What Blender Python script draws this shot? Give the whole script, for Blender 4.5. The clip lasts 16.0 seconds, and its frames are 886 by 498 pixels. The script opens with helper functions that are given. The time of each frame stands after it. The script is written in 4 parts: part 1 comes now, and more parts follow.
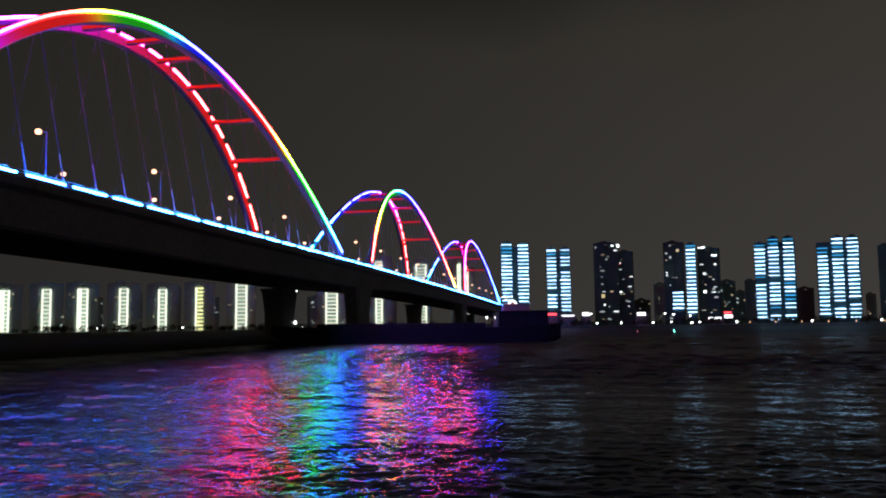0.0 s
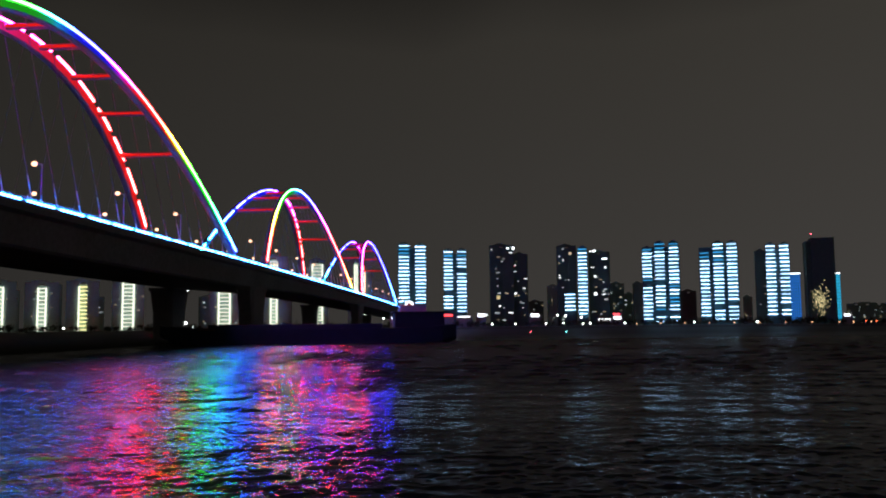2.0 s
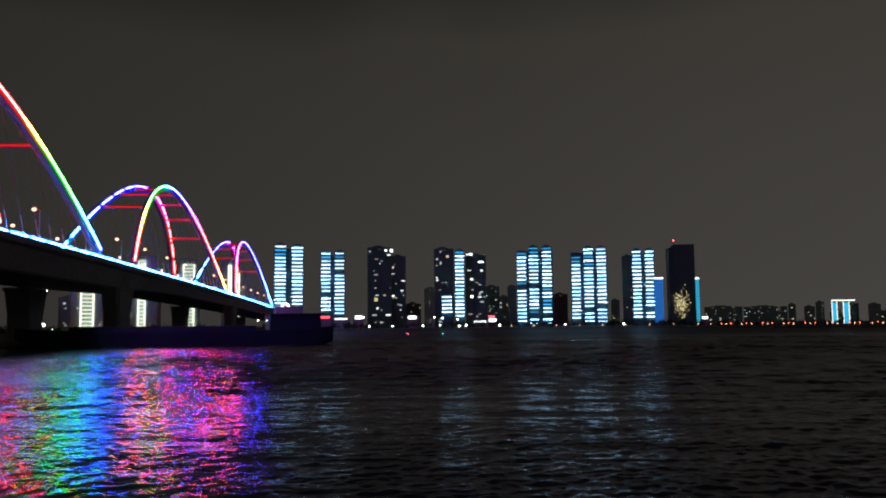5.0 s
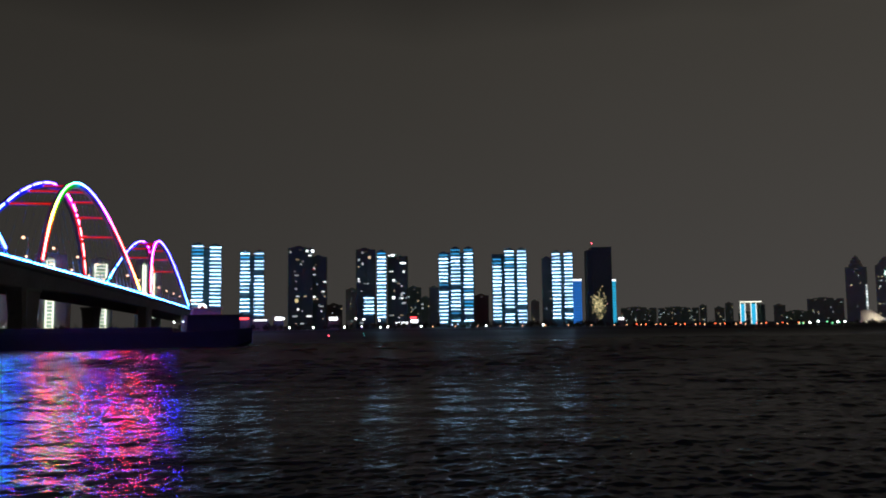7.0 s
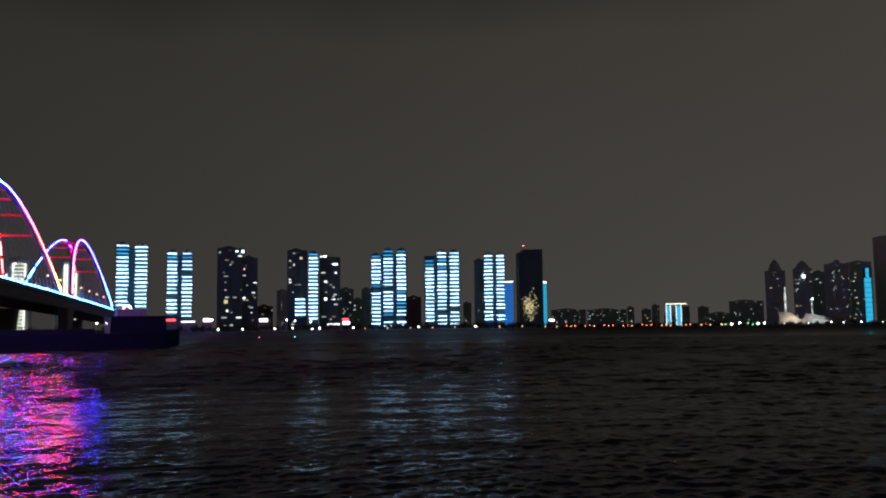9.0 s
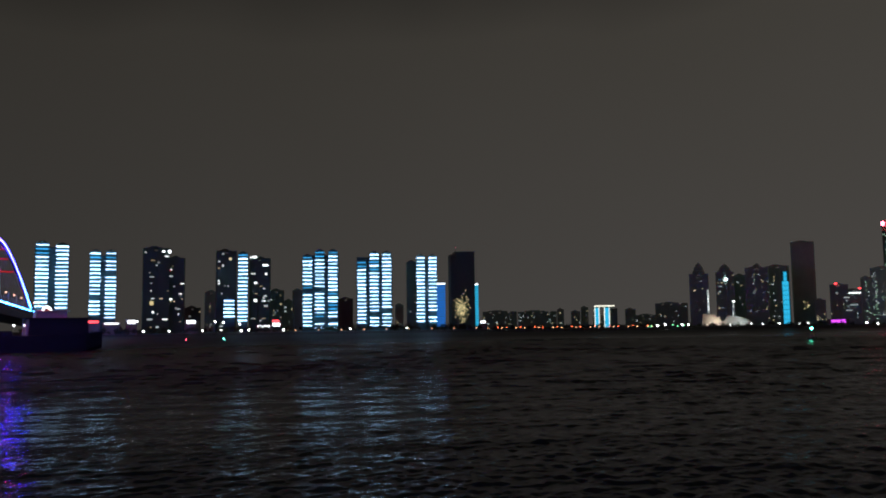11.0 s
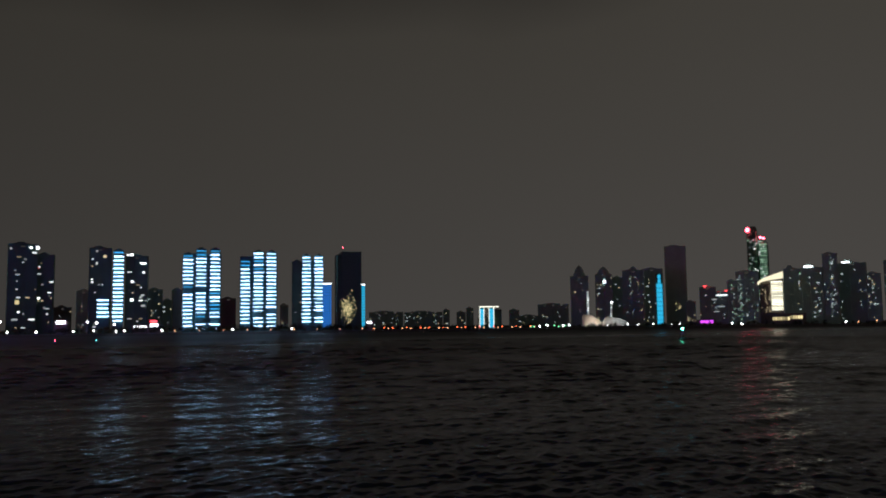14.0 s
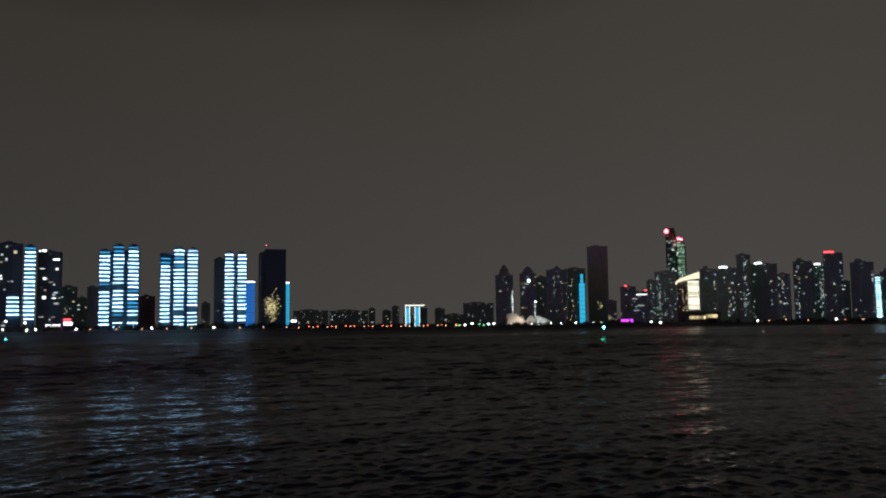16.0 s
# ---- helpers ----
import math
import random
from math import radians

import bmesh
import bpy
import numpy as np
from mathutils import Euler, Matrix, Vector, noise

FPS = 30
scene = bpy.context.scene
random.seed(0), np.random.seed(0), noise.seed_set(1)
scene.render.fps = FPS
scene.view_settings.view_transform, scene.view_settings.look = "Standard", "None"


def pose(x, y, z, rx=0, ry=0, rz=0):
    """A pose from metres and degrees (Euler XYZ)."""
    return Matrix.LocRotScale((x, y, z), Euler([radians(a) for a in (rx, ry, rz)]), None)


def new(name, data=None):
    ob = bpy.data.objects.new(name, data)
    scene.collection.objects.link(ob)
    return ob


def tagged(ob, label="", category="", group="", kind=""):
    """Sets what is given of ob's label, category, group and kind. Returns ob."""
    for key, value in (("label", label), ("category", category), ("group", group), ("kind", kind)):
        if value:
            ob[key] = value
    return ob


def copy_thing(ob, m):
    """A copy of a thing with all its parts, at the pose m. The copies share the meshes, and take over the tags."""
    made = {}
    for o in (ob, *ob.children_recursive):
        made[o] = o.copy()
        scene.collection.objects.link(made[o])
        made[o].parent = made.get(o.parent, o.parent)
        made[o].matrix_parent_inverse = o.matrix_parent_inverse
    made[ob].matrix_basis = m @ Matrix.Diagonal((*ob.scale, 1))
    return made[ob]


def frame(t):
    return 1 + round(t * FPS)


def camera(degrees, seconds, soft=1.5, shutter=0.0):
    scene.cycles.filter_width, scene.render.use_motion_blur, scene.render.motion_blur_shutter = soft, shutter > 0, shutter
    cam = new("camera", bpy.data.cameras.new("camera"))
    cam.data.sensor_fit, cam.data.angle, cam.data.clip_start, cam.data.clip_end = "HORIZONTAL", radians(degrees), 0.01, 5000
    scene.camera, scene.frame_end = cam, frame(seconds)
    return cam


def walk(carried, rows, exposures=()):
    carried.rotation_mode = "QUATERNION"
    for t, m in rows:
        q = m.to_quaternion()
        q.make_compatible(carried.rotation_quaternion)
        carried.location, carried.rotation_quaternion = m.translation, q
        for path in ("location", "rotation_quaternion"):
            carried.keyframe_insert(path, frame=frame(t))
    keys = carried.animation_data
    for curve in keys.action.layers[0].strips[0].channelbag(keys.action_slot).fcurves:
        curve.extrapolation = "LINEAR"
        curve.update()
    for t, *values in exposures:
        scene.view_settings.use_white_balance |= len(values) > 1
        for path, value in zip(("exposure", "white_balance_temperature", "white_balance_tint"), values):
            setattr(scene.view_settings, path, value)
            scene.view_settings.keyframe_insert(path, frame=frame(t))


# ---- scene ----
EYE = 6.5  # the viewer stands on the near embankment, above the river
cam = camera(56.49, 16.0, soft=2.0)
# seconds, tilt, lean and turn of a slow pan from one spot
PAN = [
    (0.0, 95.15, 0.70, -0.70),
    (0.5, 95.16, 0.67, -2.35),
    (1.0, 95.15, 0.64, -4.28),
    (1.5, 95.14, 0.62, -6.16),
    (2.0, 95.13, 0.61, -7.85),
    (2.5, 95.16, 0.62, -9.46),
    (3.0, 95.18, 0.65, -10.89),
    (3.5, 95.18, 0.63, -12.25),
    (4.0, 95.17, 0.61, -13.58),
    (6.5, 95.22, 0.64, -20.45),
    (7.0, 95.21, 0.68, -21.74),
    (7.5, 95.23, 0.68, -22.95),
    (8.0, 95.23, 0.67, -24.12),
    (8.5, 95.24, 0.69, -25.26),
    (9.0, 95.26, 0.69, -26.42),
    (11.5, 95.33, 0.71, -32.42),
    (12.0, 95.33, 0.68, -33.80),
    (12.5, 95.33, 0.67, -35.19),
    (13.0, 95.32, 0.70, -36.47),
    (13.5, 95.29, 0.70, -37.76),
    (14.0, 95.26, 0.73, -38.98),
    (14.5, 95.21, 0.72, -40.19),
    (15.0, 95.18, 0.75, -41.35),
    (15.5, 95.14, 0.70, -42.72),
    (16.0, 95.10, 0.72, -44.12),
]
walk(cam, [(t, pose(0, 0, EYE, rx, ry, rz)) for t, rx, ry, rz in PAN],
     exposures=[(0.0, -0.15), (2.0, -0.10), (4.0, 0.0), (16.0, 0.05)])

# ---- night sky ----
world = bpy.data.worlds.new("night_sky")
scene.world = world
world.use_nodes = True
wn, wl = world.node_tree.nodes, world.node_tree.links
wn.clear()
w_out = wn.new("ShaderNodeOutputWorld")
w_bg = wn.new("ShaderNodeBackground")
w_co = wn.new("ShaderNodeTexCoord")
w_sep = wn.new("ShaderNodeSeparateXYZ")
w_ramp = wn.new("ShaderNodeValToRGB")
w_noise = wn.new("ShaderNodeTexNoise")
w_add = wn.new("ShaderNodeMath")
w_mul = wn.new("ShaderNodeMath")
w_noise.inputs["Scale"].default_value = 1.6
w_noise.inputs["Detail"].default_value = 3.0
w_mul.operation = "MULTIPLY"
w_mul.inputs[1].default_value = 0.22
w_add.operation = "ADD"
wl.new(w_co.outputs["Generated"], w_sep.inputs[0])
wl.new(w_co.outputs["Generated"], w_noise.inputs["Vector"])
wl.new(w_noise.outputs["Fac"], w_mul.inputs[0])
wl.new(w_sep.outputs["Z"], w_add.inputs[0])
wl.new(w_mul.outputs[0], w_add.inputs[1])
wl.new(w_add.outputs[0], w_ramp.inputs[0])
els = w_ramp.color_ramp.elements
els[0].position, els[0].color = 0.05, (0.043, 0.040, 0.0375, 1)
els[1].position, els[1].color = 0.60, (0.007, 0.0065, 0.006, 1)
mid = els.new(0.46)
mid.color = (0.033, 0.030, 0.0255, 1)
w_side = wn.new("ShaderNodeMapRange")
w_side.inputs["From Min"].default_value, w_side.inputs["From Max"].default_value = -0.5, 0.9
w_side.inputs["To Min"].default_value, w_side.inputs["To Max"].default_value = 0.60, 1.5
wl.new(w_sep.outputs["X"], w_side.inputs["Value"])
wl.new(w_side.outputs[0], w_bg.inputs["Strength"])
wl.new(w_ramp.outputs[0], w_bg.inputs["Color"])
wl.new(w_bg.outputs[0], w_out.inputs[0])


# ---- materials ----
def painted(name, colour, rough=0.7, metal=0.0, grain=3.0, stain=0.15, spread=0.25, bump=0.15):
    """A solid surface with fine grain and larger stains."""
    m = bpy.data.materials.new(name)
    m.use_nodes = True
    n, l = m.node_tree.nodes, m.node_tree.links
    b = n["Principled BSDF"]
    co = n.new("ShaderNodeTexCoord")
    fine, wide = n.new("ShaderNodeTexNoise"), n.new("ShaderNodeTexNoise")
    fine.inputs["Scale"].default_value, wide.inputs["Scale"].default_value = grain, stain
    fine.inputs["Detail"].default_value = wide.inputs["Detail"].default_value = 5.0
    both = n.new("ShaderNodeMath")
    both.operation = "ADD"
    ramp = n.new("ShaderNodeMapRange")
    ramp.inputs["From Min"].default_value, ramp.inputs["From Max"].default_value = 0.6, 1.4
    ramp.inputs["To Min"].default_value, ramp.inputs["To Max"].default_value = 1 - spread, 1 + spread
    tint = n.new("ShaderNodeVectorMath")
    tint.operation = "SCALE"
    tint.inputs[0].default_value = colour
    rel = n.new("ShaderNodeBump")
    rel.inputs["Strength"].default_value = bump
    rel.inputs["Distance"].default_value = 0.1
    l.new(co.outputs["Object"], fine.inputs["Vector"])
    l.new(co.outputs["Object"], wide.inputs["Vector"])
    l.new(fine.outputs["Fac"], both.inputs[0])
    l.new(wide.outputs["Fac"], both.inputs[1])
    l.new(both.outputs[0], ramp.inputs["Value"])
    l.new(ramp.outputs[0], tint.inputs["Scale"])
    l.new(tint.outputs[0], b.inputs["Base Color"])
    l.new(fine.outputs["Fac"], rel.inputs["Height"])
    l.new(rel.outputs[0], b.inputs["Normal"])
    b.inputs["Roughness"].default_value, b.inputs["Metallic"].default_value = rough, metal
    return m


def glowing(name, colour, strength, vary=0.0):
    """A lamp, light tube, lit window or a lit surface given its own glow; vary: how much single ones differ."""
    m = bpy.data.materials.new(name)
    m.use_nodes = True
    n, l = m.node_tree.nodes, m.node_tree.links
    n.clear()
    out, em = n.new("ShaderNodeOutputMaterial"), n.new("ShaderNodeEmission")
    em.inputs["Color"].default_value = (*colour, 1)
    em.inputs["Strength"].default_value = strength
    if vary:
        info, rng = n.new("ShaderNodeObjectInfo"), n.new("ShaderNodeMapRange")
        rng.inputs["To Min"].default_value, rng.inputs["To Max"].default_value = strength * (1 - vary), strength * (1 + vary)
        l.new(info.outputs["Random"], rng.inputs["Value"])
        l.new(rng.outputs[0], em.inputs["Strength"])
    l.new(em.outputs[0], out.inputs[0])
    return m


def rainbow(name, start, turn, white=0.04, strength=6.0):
    """Colour-changing glow of light tubes and of the wash on the ribs: its hue runs along the attribute 'along' (-1 to
    1).
    """
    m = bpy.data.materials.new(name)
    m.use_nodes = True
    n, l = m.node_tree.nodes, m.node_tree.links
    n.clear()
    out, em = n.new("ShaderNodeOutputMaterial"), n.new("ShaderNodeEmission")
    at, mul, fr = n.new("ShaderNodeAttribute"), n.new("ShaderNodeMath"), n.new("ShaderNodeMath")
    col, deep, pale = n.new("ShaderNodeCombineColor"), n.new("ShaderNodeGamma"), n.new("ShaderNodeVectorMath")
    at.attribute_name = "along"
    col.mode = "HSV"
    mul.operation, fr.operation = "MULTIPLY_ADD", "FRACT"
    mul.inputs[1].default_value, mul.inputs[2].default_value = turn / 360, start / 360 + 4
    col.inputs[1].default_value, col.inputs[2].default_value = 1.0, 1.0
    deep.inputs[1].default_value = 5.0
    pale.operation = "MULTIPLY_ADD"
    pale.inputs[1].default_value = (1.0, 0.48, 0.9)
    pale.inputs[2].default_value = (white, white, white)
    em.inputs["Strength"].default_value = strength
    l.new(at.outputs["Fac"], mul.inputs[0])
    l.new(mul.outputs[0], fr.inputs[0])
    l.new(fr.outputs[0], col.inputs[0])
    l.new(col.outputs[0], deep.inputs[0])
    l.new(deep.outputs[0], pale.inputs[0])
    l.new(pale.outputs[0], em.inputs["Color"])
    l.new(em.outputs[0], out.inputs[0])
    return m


def river(name):
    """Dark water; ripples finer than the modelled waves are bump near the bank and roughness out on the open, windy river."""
    m = bpy.data.materials.new(name)
    m.use_nodes = True
    n, l = m.node_tree.nodes, m.node_tree.links
    b = n["Principled BSDF"]
    b.inputs["Base Color"].default_value = (0.030, 0.042, 0.024, 1)
    b.inputs["IOR"].default_value = 1.33
    b.inputs["Specular IOR Level"].default_value = 0.075
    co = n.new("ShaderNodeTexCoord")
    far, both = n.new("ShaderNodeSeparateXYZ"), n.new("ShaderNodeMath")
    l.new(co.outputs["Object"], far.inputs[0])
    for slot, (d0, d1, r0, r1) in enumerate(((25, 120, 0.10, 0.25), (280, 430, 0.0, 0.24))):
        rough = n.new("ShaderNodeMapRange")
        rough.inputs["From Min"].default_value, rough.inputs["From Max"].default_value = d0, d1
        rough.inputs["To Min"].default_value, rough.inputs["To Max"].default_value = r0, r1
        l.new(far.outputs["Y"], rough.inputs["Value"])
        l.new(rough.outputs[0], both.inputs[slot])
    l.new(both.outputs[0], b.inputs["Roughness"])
    last = None
    for scale, depth, squash in ((0.7, 0.10, 0.6), (2.2, 0.030, 0.7), (6.0, 0.006, 0.9)):
        mp, nz, bp = n.new("ShaderNodeMapping"), n.new("ShaderNodeTexNoise"), n.new("ShaderNodeBump")
        mp.inputs["Scale"].default_value = (scale * squash, scale, scale)
        mp.inputs["Rotation"].default_value = (0, 0, 0.3 + scale * 0.2)
        nz.inputs["Scale"].default_value, nz.inputs["Detail"].default_value = 1.0, 3.0
        nz.inputs["Distortion"].default_value = 0.6
        bp.inputs["Strength"].default_value, bp.inputs["Distance"].default_value = 1.0, depth
        l.new(co.outputs["Object"], mp.inputs[0])
        l.new(mp.outputs[0], nz.inputs["Vector"])
        l.new(nz.outputs["Fac"], bp.inputs["Height"])
        if last:
            l.new(last.outputs[0], bp.inputs["Normal"])
        last = bp
    l.new(last.outputs[0], b.inputs["Normal"])
    return m


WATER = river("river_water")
CONCRETE = painted("weathered_concrete", (0.25, 0.235, 0.225), 0.85, 0, 0.8, 0.05)
STEEL = painted("painted_steel", (0.30, 0.22, 0.21), 0.45, 0.2, 2.0, 0.1)
CABLE = painted("cable_sheath", (0.20, 0.195, 0.19), 0.5, 0.3)
SHEATH = painted("pale_cable_sheath", (0.55, 0.52, 0.48), 0.45, 0.1)
ASPHALT = painted("asphalt", (0.05, 0.05, 0.052), 0.9, 0, 4.0, 0.1)
SOIL = painted("bank_soil", (0.05, 0.05, 0.035), 0.95, 0, 0.4, 0.02, 0.4)
PAVING = painted("promenade_paving", (0.25, 0.24, 0.22), 0.85, 0, 1.5, 0.1)
LEAF = painted("dark_foliage", (0.045, 0.065, 0.03), 0.8, 0, 1.0, 0.1, 0.4)
BARK = painted("bark", (0.08, 0.06, 0.045), 0.9)
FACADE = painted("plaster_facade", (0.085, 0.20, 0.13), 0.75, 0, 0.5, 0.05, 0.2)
# haze in front of the distant towers, put into a paler wall colour
FACADE_HAZE = painted("pale_far_facade", (0.62, 0.84, 0.76), 0.8, 0, 0.5, 0.05, 0.2)
FACADE_BLUE = painted("blue_grey_facade", (0.05, 0.17, 0.18), 0.6, 0, 0.5, 0.05, 0.2)
FACADE_WARM = painted("beige_facade", (0.30, 0.27, 0.23), 0.8, 0, 0.5, 0.05, 0.2)
CURTAIN = painted("dark_curtain_wall", (0.09, 0.22, 0.15), 0.6, 0.0, 0.3, 0.03, 0.2)
ROOFING = painted("roof_felt", (0.10, 0.10, 0.10), 0.9)
HULL = painted("navy_hull_paint", (0.003, 0.011, 0.036), 0.5, 0.1, 0.6, 0.08, 0.35)
RUST = painted("rusty_deck_steel", (0.12, 0.06, 0.04), 0.8, 0.2, 1.0, 0.2, 0.4)
CABIN = painted("cabin_paint", (0.40, 0.40, 0.42), 0.6, 0, 1.0, 0.1)
POLE = painted("galvanised_pole", (0.55, 0.54, 0.53), 0.5, 0.6)
CLADDING = painted("pale_stone_cladding", (0.62, 0.58, 0.52), 0.6, 0, 0.3, 0.05, 0.15)

BAND = glowing("balcony_light", (0.46, 0.68, 1.0), 10.5, 0.45)
BAND_DIM = glowing("balcony_light_blue", (0.06, 0.50, 1.0), 2.2, 0.4)
WINDOW_WHITE = glowing("lit_window_white", (0.85, 0.95, 1.0), 0.55, 0.95)
WINDOW_BRIGHT = glowing("bright_window", (0.95, 0.98, 1.0), 1.5, 0.9)
WINDOW_WARM = glowing("lit_window_warm", (1.0, 0.80, 0.50), 0.5, 0.95)
WINDOW_GREEN = glowing("lit_window_green", (0.60, 1.0, 0.70), 0.55, 0.8)
LADDER = glowing("outline_tube_white", (1.0, 0.97, 0.80), 2.0)
LADDER_YELLOW = glowing("outline_tube_yellow", (1.0, 0.86, 0.38), 3.0)
EDGE_CYAN = glowing("deck_edge_tube", (0.018, 0.19, 1.0), 170.0)
RED_GLOW = glowing("red_brace_tube", (1.0, 0.02, 0.012), 0.65)
RED_LAMP = glowing("red_beacon", (1.0, 0.06, 0.10), 26.0)
GREEN_LAMP = glowing("green_beacon", (0.10, 1.0, 0.62), 30.0)
WARM_LAMP = glowing("sodium_lamp", (1.0, 0.50, 0.26), 3.2)
BRIDGE_LAMP = glowing("bridge_lamp_head", (1.0, 0.52, 0.32), 3.4)
GREEN_GLOW = glowing("green_garden_lamp", (0.25, 1.0, 0.45), 1.6)
WHITE_LAMP = glowing("white_lamp", (0.95, 1.0, 0.98), 9.0)
ORANGE_LAMP = glowing("orange_lamp", (1.0, 0.16, 0.06), 4.5)
CYAN_PANEL = glowing("cyan_light_panel", (0.03, 0.48, 0.80), 1.0)
BLUE_SCREEN = glowing("blue_light_wall", (0.03, 0.22, 0.80), 0.8)
RED_SIGN = glowing("red_sign_box", (1.0, 0.05, 0.06), 5.0)
WHITE_SIGN = glowing("white_sign_box", (0.9, 0.95, 1.0), 4.0)
GOLD = glowing("gold_sparkle", (1.0, 0.82, 0.42), 0.75, 0.8)
PURPLE = glowing("purple_light", (0.75, 0.08, 1.0), 1.6)
CREAM = glowing("floodlit_cream_panel", (1.0, 0.90, 0.62), 1.1)
CREAM_HI = glowing("cream_floor_light", (1.0, 0.97, 0.76), 2.6, 0.4)


# ---- building blocks ----
def finish(name, bm, material):
    me = bpy.data.meshes.new(name)
    bm.normal_update()
    bm.to_mesh(me)
    bm.free()
    me.materials.append(material)
    return new(name, me)


def part(name, bm, material, parent, label="", place=None):
    ob = finish(name, bm, material)
    ob.parent = parent
    if place is not None:
        ob.matrix_basis = place
    if label:
        tagged(ob, label)
    return ob


def repeat(src, place, parent=None):
    """One more piece on the same mesh."""
    ob = new(src.name.split(".")[0], src.data)
    ob.parent = parent or src.parent
    ob.matrix_basis = place
    return ob


def thing(name, label, category, place=None, group="", kind=""):
    ob = new(name)
    if place is not None:
        ob.matrix_basis = place
    return tagged(ob, label, category, group, kind)


def block(bm, x0, x1, y0, y1, z0, z1, top=1.0):
    """A box in bm; top: how wide its top is against its foot."""
    cx, cy = (x0 + x1) / 2, (y0 + y1) / 2
    v = []
    for z, k in ((z0, 1.0), (z1, top)):
        for x, y in ((x0, y0), (x1, y0), (x1, y1), (x0, y1)):
            v.append(bm.verts.new((cx + (x - cx) * k, cy + (y - cy) * k, z)))
    for f in ((3, 2, 1, 0), (4, 5, 6, 7), (0, 1, 5, 4), (1, 2, 6, 5), (2, 3, 7, 6), (3, 0, 4, 7)):
        bm.faces.new([v[i] for i in f])


def sweep(bm, points, section, ups, closed=True, layer=None, values=None):
    """Sweeps a section (across, up) along points; ups gives the up of each ring."""
    rings = []
    for i, p in enumerate(points):
        a, b = points[max(i - 1, 0)], points[min(i + 1, len(points) - 1)]
        way = (b - a).normalized()
        up = ups[i]
        across = way.cross(up).normalized()
        up = across.cross(way).normalized()
        ring = [bm.verts.new(p + across * x + up * z) for x, z in section]
        if layer is not None:
            for v in ring:
                v[layer] = values[i]
        rings.append(ring)
    k = len(section)
    for r, s in zip(rings, rings[1:]):
        for j in range(k if closed else k - 1):
            bm.faces.new((r[j], r[(j + 1) % k], s[(j + 1) % k], s[j]))
    if closed:
        bm.faces.new(rings[0][::-1])
        bm.faces.new(rings[-1])


def rod(bm, a, b, r0, r1=None, n=6):
    a, b = Vector(a), Vector(b)
    r1 = r0 if r1 is None else r1
    q = (b - a).to_track_quat("Z", "Y")
    rings = [[bm.verts.new(p + q @ Vector((r * math.cos(6.2832 * i / n), r * math.sin(6.2832 * i / n), 0))) for i in range(n)]
             for p, r in ((a, r0), (b, r1))]
    for i in range(n):
        bm.faces.new((rings[0][i], rings[0][(i + 1) % n], rings[1][(i + 1) % n], rings[1][i]))
    bm.faces.new(rings[0][::-1])
    bm.faces.new(rings[1])


def globe(bm, centre, r, seg=8, rings=5, squash=1.0):
    m = Matrix.Translation(centre) @ Matrix.Diagonal((r, r, r * squash, 1))
    bmesh.ops.create_uvsphere(bm, u_segments=seg, v_segments=rings, radius=1, matrix=m)


def spot(bearing, distance, z=0.0):
    """A place by its bearing from the viewer (degrees clockwise from ahead) and distance."""
    a = radians(bearing)
    return Vector((distance * math.sin(a), distance * math.cos(a), z))


def facing(bearing, distance, z=0.0, twist=0.0):
    """A pose there whose -y side looks back over the river."""
    p = spot(bearing, distance, z)
    return pose(p.x, p.y, p.z, 0, 0, -bearing + twist)


# ---- river and banks ----
def wave_height(x, y, cell):
    z = np.zeros_like(x)
    rs = np.random.RandomState(4)
    for k in range(56):
        length = 0.32 * (1.9 / 0.32) ** rs.rand()
        way = 1.35 + rs.normal() * 0.8
        keep = np.clip(length / (2.6 * cell) - 0.25, 0, 1)
        z += 0.0056 * length ** 0.95 * keep * np.sin((x * math.cos(way) + y * math.sin(way)) * 6.2832 / length + rs.rand() * 6.28)
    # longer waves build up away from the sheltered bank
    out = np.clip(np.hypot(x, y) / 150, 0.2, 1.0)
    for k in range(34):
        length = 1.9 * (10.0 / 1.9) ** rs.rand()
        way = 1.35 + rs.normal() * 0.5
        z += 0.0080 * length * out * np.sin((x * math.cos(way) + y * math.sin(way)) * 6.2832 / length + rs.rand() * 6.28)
    gust = 0.75 + 0.35 * np.sin(x * 0.045 + 1.3 * np.sin(y * 0.03)) * np.sin(y * 0.06 + 0.8)
    return z * gust


